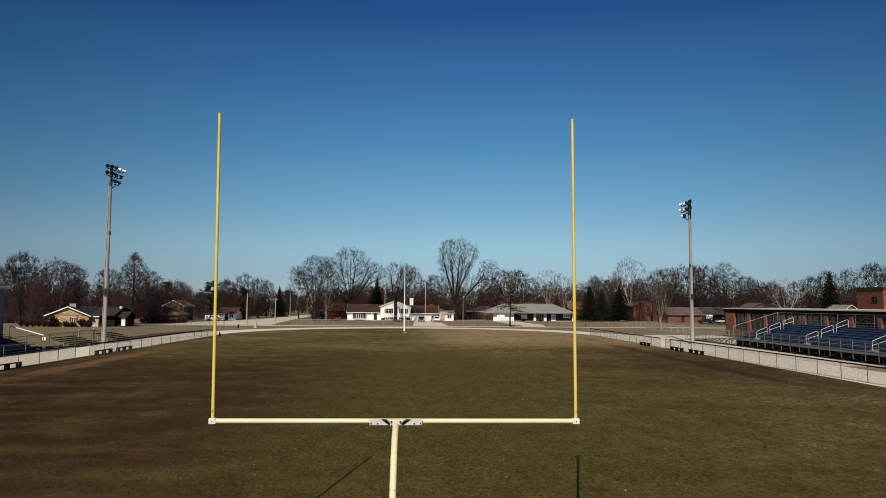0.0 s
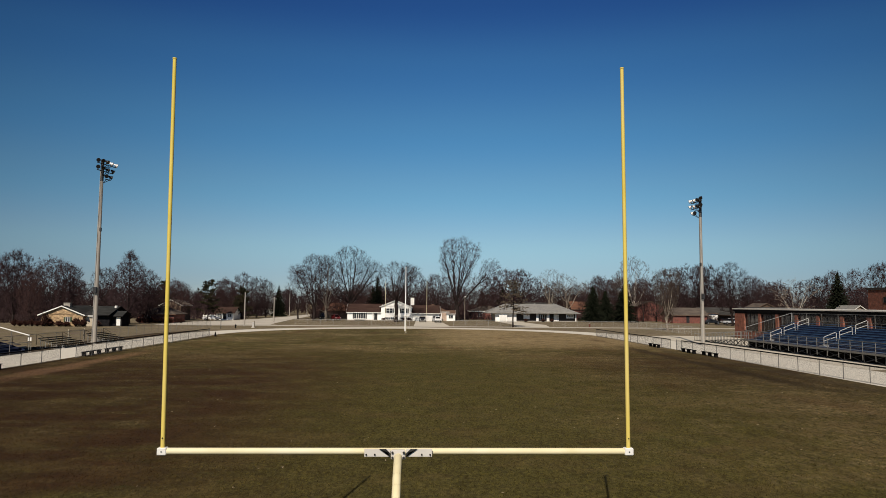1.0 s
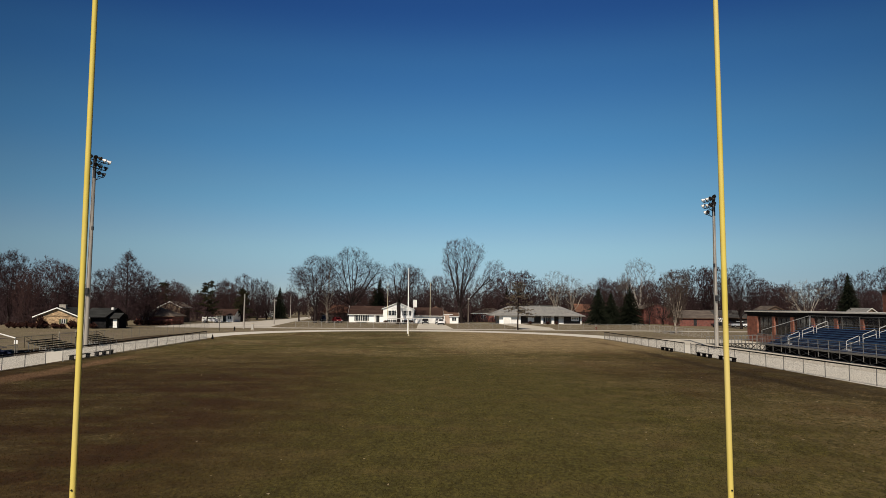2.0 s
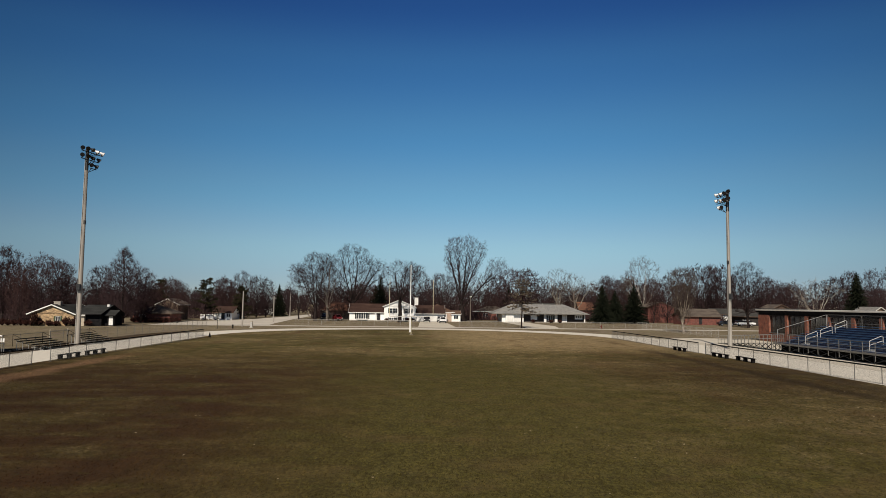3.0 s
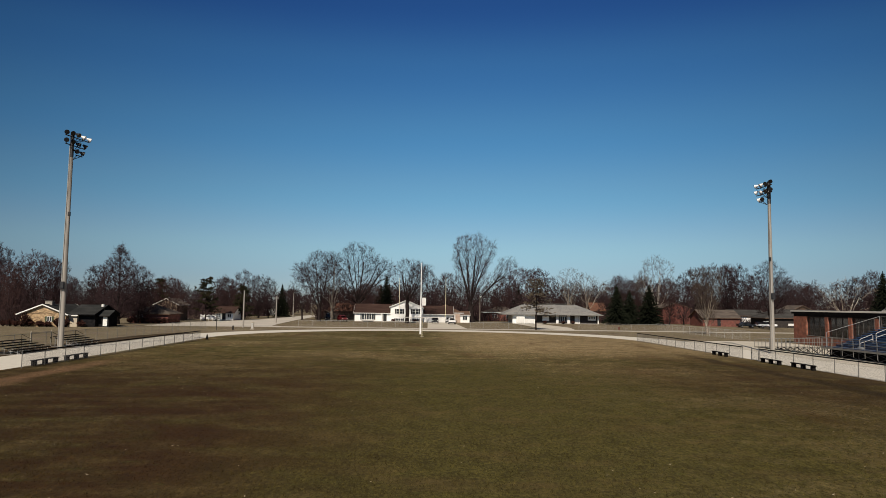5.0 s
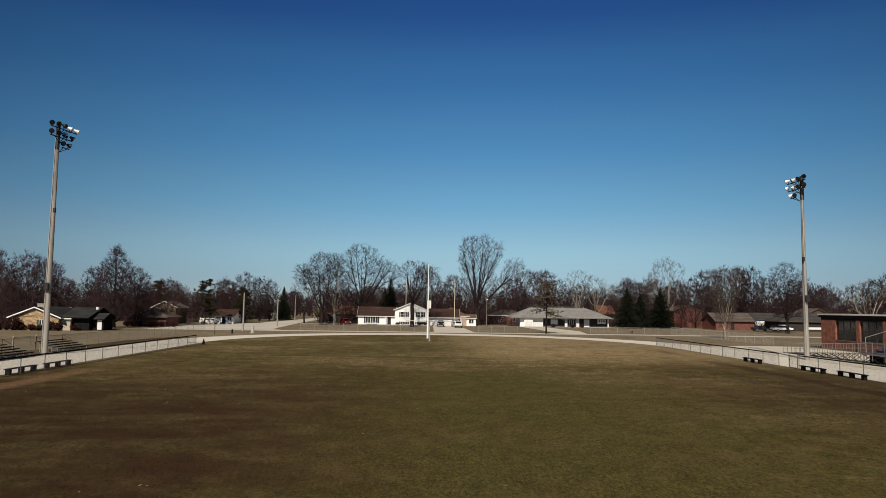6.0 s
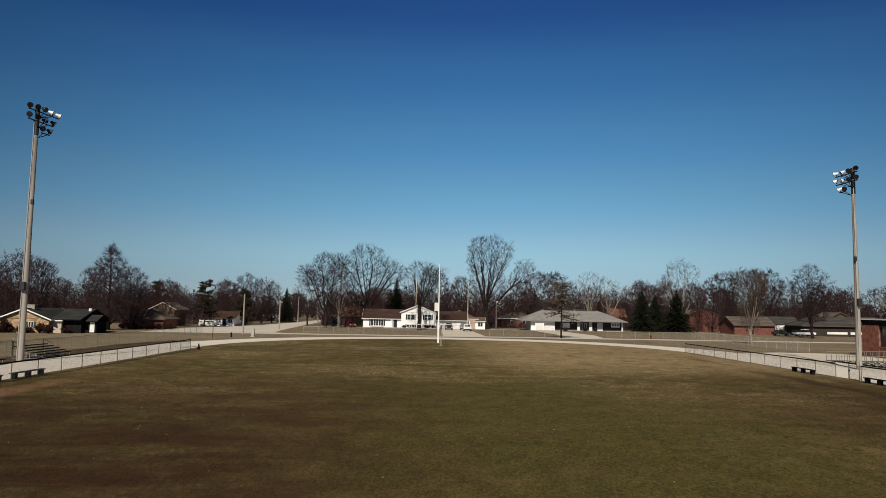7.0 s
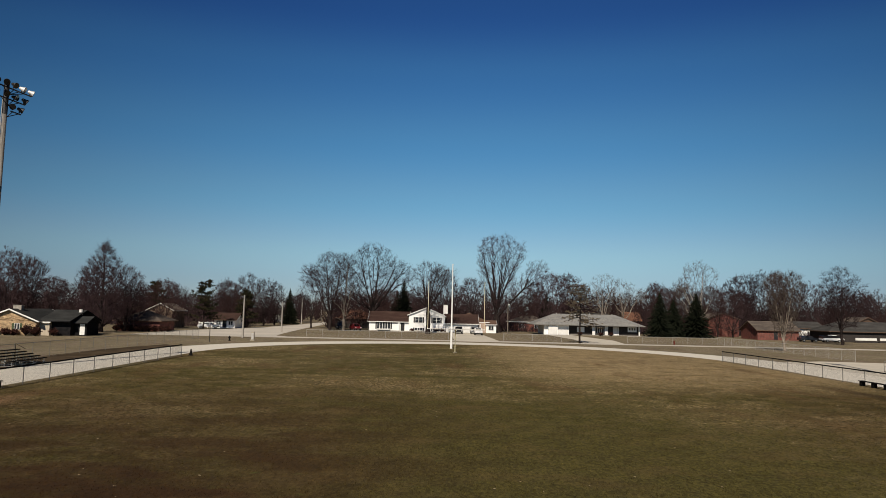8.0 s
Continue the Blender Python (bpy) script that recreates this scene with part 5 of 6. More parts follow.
    load = np.zeros(cnt)
    for t in tips:
        load[t] += 1
    for i in range(cnt - 1, 0, -1):
        if load[i] == 0:
            load[i] = 0.3
        load[parent[i]] += load[i]
    power = math.log(thick / 0.011) / math.log(load[0])
    rad = 0.011 * np.maximum(load, 1) ** power
    rad[0] *= 1.25
    V = [Vector(p) for p in pos[:cnt]]
    heavy, light = [], []
    for i in range(1, cnt):
        j = parent[i]
        a = min(rad[j], rad[i] * 1.5)
        (heavy if rad[i] > 0.055 else light).append((V[j], V[i], float(a), float(rad[i])))
    for t in tips:
        d0 = (V[t] - V[parent[t]]).normalized()
        out = Vector((V[t].x, V[t].y, (V[t].z - base) * 0.6))
        d0 = (d0 + out.normalized() * 0.7).normalized()
        for q in range(sprays):
            s = V[t].lerp(V[parent[t]], rnd.random())
            d = (d0 + Vector((rnd.gauss(0, 0.7), rnd.gauss(0, 0.7), rnd.gauss(0.1, 0.55)))).normalized()
            L = rnd.uniform(0.4, 1.25) * min(height, 15) / 18
            e = s + d * L
            light.append((s, e, twig, twig * 0.5))
            for g in range(3):
                s2 = s.lerp(e, rnd.uniform(0.2, 0.9))
                d2 = (d + Vector((rnd.gauss(0, 0.6), rnd.gauss(0, 0.6), rnd.gauss(0.05, 0.5)))).normalized()
                light.append((s2, s2 + d2 * L * rnd.uniform(0.4, 0.8), twig * 0.8, twig * 0.4))
    return heavy, light


def tubes(segs, n):
    verts, faces = [], []
    cs = [(math.cos(2 * math.pi * k / n), math.sin(2 * math.pi * k / n)) for k in range(n)]
    for p, q, a, b in segs:
        d = q - p
        if d.length < 1e-4:
            continue
        d.normalize()
        u = d.orthogonal().normalized()
        w = d.cross(u)
        s = len(verts)
        for c, r in ((p, a), (q, b)):
            for x, y in cs:
                o = c + u * (x * r) + w * (y * r)
                verts.append((o.x, o.y, o.z))
        for k in range(n):
            j = (k + 1) % n
            faces.append((s + k, s + j, s + n + j, s + n + k))
    return verts, faces


def ribbons(segs, seed=0):
    """Twigs as narrow ribbons, one quad a piece, turned at random."""
    rnd = random.Random(seed)
    verts, faces = [], []
    for p, q, a, b in segs:
        d = q - p
        if d.length < 1e-4:
            continue
        u = d.cross(Vector((rnd.gauss(0, 1), rnd.gauss(0, 1), rnd.gauss(0, 0.4)))).normalized()
        s = len(verts)
        if b < a * 0.75:
            verts += [tuple(p + u * a), tuple(p - u * a), tuple(q)]
            faces.append((s, s + 1, s + 2))
            continue
        verts += [tuple(p + u * a), tuple(p - u * a), tuple(q - u * b), tuple(q + u * b)]
        faces.append((s, s + 1, s + 2, s + 3))
    return verts, faces


def bare_tree(x, y, label, seed, height, base, radius, shape, thick, n=900, nlimb=7, rise=0.5, bark="bark", twig="twig", tw=0.013, sprays=6, group="bare trees", lobes=(), hollow=0.42):
    t = thing("tree", x, y, 0, label, "tree", group)
    heavy, light = limbs(seed, height, base, radius, shape, n, thick, nlimb, rise, tw, sprays, lobes, hollow)
    v, f = tubes(heavy, 6)
    raw("trunk", v, f, bark, t, True, "trunk and limbs")
    v, f = ribbons(light, seed)
    raw("crown", v, f, twig, t, False, "crown of bare twigs")
    return t


# the trees that stand out
bare_tree(13.6, 221, "very tall bare tree with arching limbs behind the street", 11, 25.8, 5.6, 8.2, "vase", 0.84, 1250, 9, 0.6, twig="mauvetwig", tw=0.013, sprays=7, lobes=((10.0, -1.0, 16.2, 3.8, 170),), hollow=0.34)
bare_tree(-20.2, 219, "tall spreading bare tree behind a white house", 23, 22.6, 6.5, 7.4, "umbrella", 0.76, 1000, 7, 0.25, tw=0.013, sprays=7, lobes=((7.4, 0.5, 15.2, 3.8, 180),), hollow=0.34)
bare_tree(-29.4, 207, "spreading bare tree with a grey straight trunk", 31, 19.2, 5.0, 5.4, "umbrella", 0.44, 760, 7, 0.25, bark="bark", tw=0.014, sprays=9, lobes=((-4.6, 0, 13.2, 3.4, 150),), hollow=0.38)
bare_tree(-25.9, 206, "bare tree with a pale forked trunk", 37, 18.8, 3.2, 5.0, "umbrella", 0.42, 560, 5, 0.35, bark="greybark", tw=0.014, sprays=8, hollow=0.38)
bare_tree(-36.5, 222, "low bare tree with arching branches beside the street", 39, 12.4, 3.5, 6.0, "umbrella", 0.26, 300, 6, 0.15, tw=0.015, sprays=6)
bare_tree(-5.25, 199.0, "broad bare tree with a stout dark trunk", 41, 16.8, 7.2, 5.6, "umbrella", 0.52, 480, 8, 0.3, tw=0.012, sprays=6, lobes=((3.6, 0, 13.2, 3.6, 120),))
bare_tree(7.0, 232, "bare round tree behind a white house", 43, 14.8, 4.2, 4.6, "round", 0.30, 560, 7, 0.4, tw=0.017, sprays=8)
bare_tree(-65.6, 165.5, "tall pyramidal bare tree beside a tan brick house", 53, 16.3, 1.6, 5.0, "pyramid", 0.44, 1000, 0, 0.4, twig="mauvetwig", tw=0.014, sprays=10)
bare_tree(-65.0, 174, "oval bare tree behind a taller bare tree", 59, 12.7, 1.6, 4.2, "round", 0.30, 650, 8, 0.5, twig="mauvetwig", tw=0.015, sprays=9)
bare_tree(54.2, 150.5, "bare upright tree with fine pale twigs on a straw lawn", 61, 13.1, 2.2, 4.4, "vase", 0.24, 620, 12, 0.9, bark="palebark", twig="tantwig", tw=0.008, sprays=6)
bare_tree(84.0, 184, "bare round-topped tree beside the street", 67, 16.4, 4.0, 5.0, "umbrella", 0.32, 620, 8, 0.2, tw=0.013, sprays=8)
bare_tree(77.0, 246, "tall bare sycamore with pale branches", 71, 22.2, 6.0, 6.4, "round", 0.42, 520, 8, 0.6, "whitebark", "tantwig", tw=0.015, sprays=6, lobes=((-5.0, 0, 13.5, 3.0, 80), (5.4, 0, 12.0, 3.0, 80)))
bare_tree(46.6, 240, "bare tree with upright pale limbs", 73, 17.0, 4.5, 5.2, "vase", 0.34, 260, 7, 0.7, "palebark", "tantwig", tw=0.014, sprays=6, hollow=0.3)
bare_tree(52.4, 241, "bare tree with a leaning pale limb", 74, 15.6, 4.0, 4.4, "vase", 0.30, 220, 5, 0.6, "palebark", "tantwig", tw=0.014, sprays=6, lobes=((5.0, 0, 11.0, 2.4, 60),), hollow=0.3)
bare_tree(86.6, 158, "dead-looking tree with whitish forked limbs behind the field house", 79, 11.4, 2.2, 7.0, "vase", 0.34, 130, 12, 0.35, "whitebark", "palebark", tw=0.022, sprays=3, hollow=0.3)
bare_tree(77.0, 222, "dense bare tree before a red brick house", 83, 11.0, 1.8, 4.4, "round", 0.24, 420, 7, 0.4, twig="twig", tw=0.013, sprays=8)
bare_tree(72.0, 220, "slender bare tree before a red brick house", 84, 12.5, 2.6, 3.6, "vase", 0.18, 400, 6, 0.8, twig="redtwig", tw=0.013, sprays=7)
bare_tree(-63.4, 190, "bare brown tree with tangled twigs before a pine", 85, 10.6, 1.8, 4.2, "round", 0.22, 520, 8, 0.4, twig="redtwig", tw=0.015, sprays=8)
bare_tree(-70.2, 190, "low bare tree before a stone-faced house", 86, 10.8, 2.0, 3.4, "round", 0.20, 360, 7, 0.4, tw=0.014, sprays=7)


# rows of ordinary trees behind the houses: a few kinds, each set out many times
WEST_TREES = ((-87.2, 158, 15.8, 4.2, 1), (-79.4, 150, 12.1, 2.6, 3), (-82.8, 165, 15.1, 4.8, 0), (-81.9, 170, 13.8, 3.8, 1), (-103.0, 225, 10.9, 4.8, 0),
              (-99.1, 230, 10.4, 4.0, 4), (-98.3, 185, 10.5, 5.7, 4), (-74.0, 205, 10.4, 2.9, 3), (-73.3, 215, 12.0, 3.9, 0), (-60.5, 226, 12.6, 4.0, 3),
              (-75.5, 230, 10.8, 4.0, 2), (-63.4, 238, 12.5, 4.3, 1), (-56.2, 232, 14.4, 4.5, 2), (-52.6, 236, 13.5, 4.0, 0), (-51.2, 244, 12.7, 3.4, 2), (-51.9, 290, 10.3, 4.3, 1))
MIDDLE_TREES = ((-33.0, 228, 9.6, 4.2, 3), (-25.0, 229, 10.6, 4.4, 3), (-12.5, 238, 11.5, 4.0, 3), (-18.2, 245, 12.9, 5.0, 3), (-14.2, 250, 11.4, 4.3, 0), (-22.8, 255, 10.4, 4.8, 4), (-2.0, 236, 18.3, 5.0, 0), (3.3, 252, 13.6, 4.3, 2),
                (23.2, 242, 16.2, 4.9, 3), (30.5, 240, 17.4, 5.6, 0), (36.6, 246, 17.2, 5.4, 1), (29.3, 258, 14.8, 5.3, 2), (43.1, 255, 15.3, 4.4, 0), (52.6, 262, 14.3, 4.9, 3), (61.4, 268, 11.9, 5.0, 4), (60.6, 249, 9.2, 3.0, 4))
EAST_TREES = ((69.7, 262, 16.0, 4.1, 5), (73.5, 250, 16.4, 4.7, 3), (80.2, 245, 15.1, 4.2, 0), (83.1, 240, 15.2, 3.4, 2), (91.0, 246, 18.3, 5.8, 5), (96.1, 242, 19.5, 6.4, 0),
              (102.4, 248, 19.3, 4.7, 1), (101.8, 238, 18.8, 4.5, 2), (105.4, 235, 16.1, 4.0, 0), (116.6, 240, 15.5, 4.9, 5))
FAR_EAST_TREES = ((113.8, 225, 13.7, 4.2, 4), (120.3, 228, 13.7, 4.6, 3), (126.5, 225, 13.5, 4.9, 0), (130.1, 222, 14.7, 4.1, 1), (137.0, 225, 16.9, 3.8, 5),
                  (142.3, 222, 17.5, 4.5, 0), (149.6, 220, 19.1, 5.1, 1), (153.0, 215, 18.6, 5.0, 3))


def woodland():
    rnd = random.Random(5)
    w = dict(tw=0.030, sprays=6, group="tree line")
    # each kind with its height and crown radius
    kinds = [
        (bare_tree(-108, 196, "bare round-crowned tree in the tree line", 101, 15, 2.2, 5.4, "round", 0.32, 470, 11, 0.85, twig="linetwig", **w), 15, 5.4),
        (bare_tree(-118, 204, "bare upright tree in the tree line", 102, 15, 2.4, 4.8, "vase", 0.30, 470, 11, 1.1, twig="linetwig", **w), 15, 4.8),
        (bare_tree(-111, 214, "bare oval tree in the tree line", 103, 15, 1.6, 4.6, "round", 0.28, 470, 12, 1.0, **w), 15, 4.6),
        (bare_tree(-125, 190, "bare reddish tree in the tree line", 104, 13, 1.6, 5.0, "round", 0.26, 470, 11, 0.8, twig="redtwig", **w), 13, 5.0),
        (bare_tree(-92, 244, "low dense bare tree in the tree line", 105, 10.5, 1.0, 5.2, "round", 0.22, 470, 8, 0.3, **w), 10.5, 5.2),
        (bare_tree(-104, 240, "bare mauve-twigged tree in the tree line", 106, 16, 2.4, 5.0, "vase", 0.28, 470, 12, 1.0, twig="mauvetwig", **w), 16, 5.0),
    ]
    spots = [(x, y, h, r, kinds[k]) for x, y, h, r, k in WEST_TREES + MIDDLE_TREES + EAST_TREES + FAR_EAST_TREES]
    # lower trees that fill the gaps behind: (x from, x to, y from, y to, how many, least and greatest height)
    for x0, x1, y0, y1, n, h0, h1 in ((-150, -104, 180, 235, 8, 11, 15), (-100, -60, 245, 275, 6, 8.5, 10.5), (-35, -10, 250, 275, 7, 9, 12), (-10, 62, 262, 290, 12, 10, 13),
                                      (62, 112, 255, 285, 12, 12, 15.5), (112, 190, 235, 270, 14, 11, 14.5), (155, 195, 205, 230, 4, 14, 17)):
        for i in range(n):
            h = rnd.uniform(h0, h1)
            spots.append((x0 + (x1 - x0) * (i + rnd.random()) / n, rnd.uniform(y0, y1), h, h * rnd.uniform(0.32, 0.42), rnd.choice(kinds)))
    for x, y, h, r, (k, kh, kr) in spots:
        t = copy_thing(k, Matrix.Identity(4))
        t.matrix_basis = pose(x, y, 0, 0, 0, rnd.uniform(0, 360)) @ Matrix.Diagonal((r / kr, r / kr, h / kh, 1))


woodland()


def far_woods():
    """The far wood, seen only as a brown haze of twigs."""
    rnd = random.Random(9)
    segs = []
    for i in range(640):
        x = rnd.uniform(-330, 330)
        y = rnd.uniform(285, 360)
        h = rnd.uniform(9, 14.5)
        if -50 < x < -40 and y < 346:
            continue
        p = Vector((x, y, 0))
        segs.append((p, p + Vector((rnd.gauss(0, 0.4), 0, h * 0.5)), 0.25, 0.15))
        for k in range(120):
            a = p + Vector((rnd.gauss(0, 1.3), rnd.gauss(0, 1.3), h * rnd.uniform(0.05, 0.75)))
            d = Vector((rnd.gauss(0, 0.7), rnd.gauss(0, 0.7), rnd.uniform(0.3, 1.0))).normalized()
            segs.append((a, a + d * rnd.uniform(1.6, 3.8), 0.11, 0.05))
    v, f = ribbons(segs, 2)
    tagged(raw("far_woods", v, f, "twig"), "distant belt of bare brown winter trees", "trees", kind="stuff")


far_woods()


def undergrowth():
    """Tangled hedges and brush between the trunks."""
    rnd = random.Random(14)
    segs = []
    for x0, x1, y0, y1, n, hh in ((-140, -82, 165, 175, 2600, 3.4), (-100, -52, 214, 224, 1800, 3.0), (-35, -20, 236, 244, 900, 4.0), (-20, 60, 232, 246, 3600, 4.2),
                                  (60, 96, 238, 246, 2000, 4.2), (88, 150, 214, 222, 2400, 3.6), (96, 140, 222, 228, 1600, 3.0), (-230, 230, 262, 284, 15000, 9.5), (-140, -80, 186, 200, 3000, 4.5), (110, 190, 232, 240, 4000, 8.0)):
        for i in range(n):
            p = Vector((rnd.uniform(x0, x1), rnd.uniform(y0, y1), 0))
            if y0 > 255 and -57 < p.x < -38:
                # the far street runs through here
                continue
            h = hh * rnd.uniform(0.35, 1.0) * (0.75 + 0.25 * math.sin(p.x * 0.7))
            d = Vector((rnd.gauss(0, 0.3), rnd.gauss(0, 0.3), 1)).normalized()
            m = p + d * h * 0.55
            w = 2.0 if y0 > 255 else 1.0
            segs.append((p, m, 0.05 * w, 0.04 * w))
            for k in range(3):
                e = (d + Vector((rnd.gauss(0, 0.45), rnd.gauss(0, 0.45), rnd.gauss(0, 0.2)))).normalized()
                segs.append((m, m + e * h * 0.5, 0.035 * w, 0.02 * w))
    v, f = ribbons(segs, 3)
    tagged(raw("undergrowth", v, f, "twig"), "tangled brown bare undergrowth between the trees", "undergrowth", kind="stuff")


undergrowth()


def spruce(x, y, h, r, label, seed, mat="spruce", bare=0.06):
    rnd = random.Random(seed)
    t = thing("spruce", x, y, 0, label, "conifer", "conifers")
    part("trunk", tube(B(), (0, 0, 0), (0, 0, h * 0.96), 0.16 + h * 0.008, 0.02, 7), "bark", t)
    verts, faces = [], []
    layers = int(h * 3.0)
    for i in range(layers):
        f = i / (layers - 1)
        z = h * (bare + (1 - bare) * f)
        rad = r * (1 - f) ** 0.85 * rnd.uniform(0.85, 1.1) + 0.12
        n = max(5, int(15 * (1 - f) + 5))
        for k in range(n):
            a = 6.283 * (k + rnd.random()) / n
            L = rad * rnd.uniform(0.72, 1.12)
            d = Vector((math.cos(a), math.sin(a), -0.22))
            s = Vector((-math.sin(a), math.cos(a), 0))
            c = Vector((0, 0, z))
            for j in range(5):
                u = (j + 0.6) / 5 * L
                w = (0.16 + 0.28 * (1 - j / 5)) * min(1.0, rad * 0.7) * rnd.uniform(0.7, 1.3)
                m = c + d * u + Vector((0, 0, rnd.uniform(-0.1, 0.1)))
                ti = m + d * (L * 0.28) + Vector((0, 0, rnd.uniform(-0.2, 0.05)))
                b = len(verts)
                for o in (m + s * w + Vector((0, 0, -0.14)), m - d * 0.1 + Vector((0, 0, 0.10)), m - s * w + Vector((0, 0, -0.14)), ti):
                    verts.append(tuple(o))
                faces += [(b, b + 1, b + 3), (b + 1, b + 2, b + 3)]
    raw("crown", verts, faces, mat, t, label="dense dark green needles")
    return t


spruce(54.2, 213, 11.4, 4.0, "dark green spruce tree beside a grey-roofed house", 1)
spruce(59.2, 217, 9.9, 3.8, "dark green spruce tree between two taller ones", 2)
spruce(64.0, 214, 11.5, 4.3, "dark green spruce tree beside a brick house", 3)
spruce(-12.2, 229, 13.9, 3.4, "tall dark spruce behind a white house", 4)
spruce(-50.5, 262, 11.5, 3.0, "dark spruce beside the far street", 5)
spruce(116.5, 190, 15.0, 4.4, "tall dark spruce behind the school", 6)
spruce(31.5, 252, 12.0, 3.0, "dark spruce in the tree line", 7)
spruce(-14.5, 240, 11.0, 3.0, "dark spruce in the tree line", 8)


def pine(x, y, h, r, label, seed, mat="pine", first=0.35, tuft=0.42, droop=0.1, n_branch=26, tufts=15):
    """An open, irregular pine: level boughs with tufts of needles."""
    rnd = random.Random(seed)
    t = thing("pine", x, y, 0, label, "conifer", "conifers")
    segs = []
    verts, faces = [], []
    p = Vector((0, 0, 0))
    for i in range(6):
        q = p + Vector((rnd.gauss(0, 0.09), rnd.gauss(0, 0.09), h * 0.95 / 6))
        segs.append((p, q, 0.2 * (1 - i / 7), 0.2 * (1 - (i + 1) / 7)))
        p = q
    for i in range(n_branch):
        f = first + (1 - first) * (i + rnd.random()) / n_branch
        a = rnd.random() * 6.283
        L = r * (1.15 - 0.75 * (f - first) / (1 - first)) * rnd.uniform(0.55, 1.15)
        c = Vector((0, 0, h * 0.95 * f))
        d = Vector((math.cos(a), math.sin(a), rnd.uniform(-droop, 0.35)))
        e = c + d * L
        segs.append((c, e, 0.06, 0.02))
        for j in range(tufts):
            m = c.lerp(e, rnd.uniform(0.3, 1.0)) + Vector((rnd.gauss(0, 0.3), rnd.gauss(0, 0.3), rnd.gauss(0, 0.12))) * (r / 3)
            for k in range(7):
                u = Vector((rnd.gauss(0, 1), rnd.gauss(0, 1), rnd.gauss(0.3, 0.7))).normalized()
                s = u.orthogonal().normalized() * 0.09
                b = len(verts)
                verts += [tuple(m + s), tuple(m - s), tuple(m + u * tuft * rnd.uniform(0.7, 1.2))]
                faces.append((b, b + 1, b + 2))
    v, f = tubes(segs, 5)
    raw("trunk", v, f, "bark", t)
    raw("crown", verts, faces, mat, t, label="open tufts of needles")


pine(-56.7, 196, 11.4, 3.5, "dark open pine with level boughs beside a white house", 21, first=0.2, tuft=0.5, droop=0.0, n_branch=38, tufts=13)
pine(-74.6, 212, 11.6, 3.4, "dark pine above low roofs", 22, first=0.3, tuft=0.7)
pine(-52.0, 214, 9.6, 3.2, "dark drooping conifer beside the street", 23, mat="pine", first=0.15, tuft=0.6, droop=0.35, n_branch=40)
pine(22.6, 162.5, 11.3, 3.9, "thin scraggly pine with dry brown needles before a ranch house", 24, mat="cedar", first=0.34, tuft=0.30, droop=0.25, n_branch=50, tufts=9)


def shrub(x, y, h, r, label, seed, mat="shrub"):
    rnd = random.Random(seed)
    s = thing("shrub", x, y, 0, label, "shrub", "garden shrubs")
    segs = []
    verts, faces = [], []
    for i in range(90):
        d = Vector((rnd.gauss(0, 0.5), rnd.gauss(0, 0.5), 1)).normalized()
        L = h * rnd.uniform(0.6, 1.0)
        q = Vector((d.x * r * 1.3, d.y * r * 1.3, d.z * L))
        segs.append((Vector((0, 0, 0)), q, 0.03, 0.012))
        for k in range(5):
            m = q * rnd.uniform(0.45, 1.0)
            e = Vector((rnd.gauss(0, 1), rnd.gauss(0, 1), rnd.gauss(0.5, 0.8))).normalized()
            w = e.orthogonal().normalized() * 0.07
            b = len(verts)
            verts += [tuple(m + w), tuple(m - w), tuple(m + e * 0.32)]
            faces.append((b, b + 1, b + 2))
    v, f = tubes(segs, 4)
    raw("branchwork", v, f, "bark", s)
    raw("foliage", verts, faces, mat, s, label="russet winter foliage")


for i in range(7):
    shrub(-80.5 + i * 1.15, 146.9 - 0.1 * (i % 3), (1.5, 1.1, 1.3)[i % 3], 0.8, "low dark russet hedge shrub beside a tan brick house", 260 + i)
for i, (x, y, h, r) in enumerate(((-68.2, 146.4, 1.9, 0.9), (-66.6, 146.2, 1.7, 0.9), (-74.2, 146.3, 3.0, 0.9), (-71.6, 146.6, 1.2, 0.8), (-70.2, 146.6, 1.1, 0.8), (-64.6, 147.8, 1.3, 0.7))):
    shrub(x, y, h, r, "russet leafless shrub against a tan brick wall", 200 + i)
for i in range(9):
    shrub(-66.5 + i * 1.25, 174.2, 1.3, 0.9, "clipped dark hedge shrub before a brown house", 220 + i, "shrub")
for i, (x, y) in enumerate(((-9.2, 207.5), (-3.2, 207.8), (-1.6, 207.5), (33.5, 212.2), (38.8, 212.4), (41.5, 212.2))):
    shrub(x, y, 0.9, 0.6, "low bare shrub before a house wall", 240 + i)


# ---------------------------------------------------------------- street things
def utility_pole(x, y, h, label, arm=True, lamp=False, wood="pole"):
    p = thing("utility_pole", x, y, 0, label, "utility pole", "utility poles")
    part("pole", tube(B(), (0, 0, 0), (0, 0, h), 0.17, 0.12, 10), wood, p, "weathered wooden pole", True)
    if arm:
        part("cross_arm", boxed(-0.6, 0.6, -0.06, 0.06, h - 0.6, h - 0.46), "pole", p)
        for u in (-0.5, -0.2, 0.2, 0.5):
            part("insulator", tube(B(), (u, 0, h - 0.46), (u, 0, h - 0.3), 0.05, 0.03, 6), "galv", p)
    if lamp:
        part("lamp_arm", tube(B(), (0, 0, h - 0.5), (0.1, -0.9, h - 0.1), 0.04, n=6), "galv", p, "short lamp bracket")
        part("lamp_head", boxed(-0.12, 0.32, -1.3, -0.8, h - 0.2, h + 0.12, bevel=0.06), "trimwhite", p, "pale street lamp head")


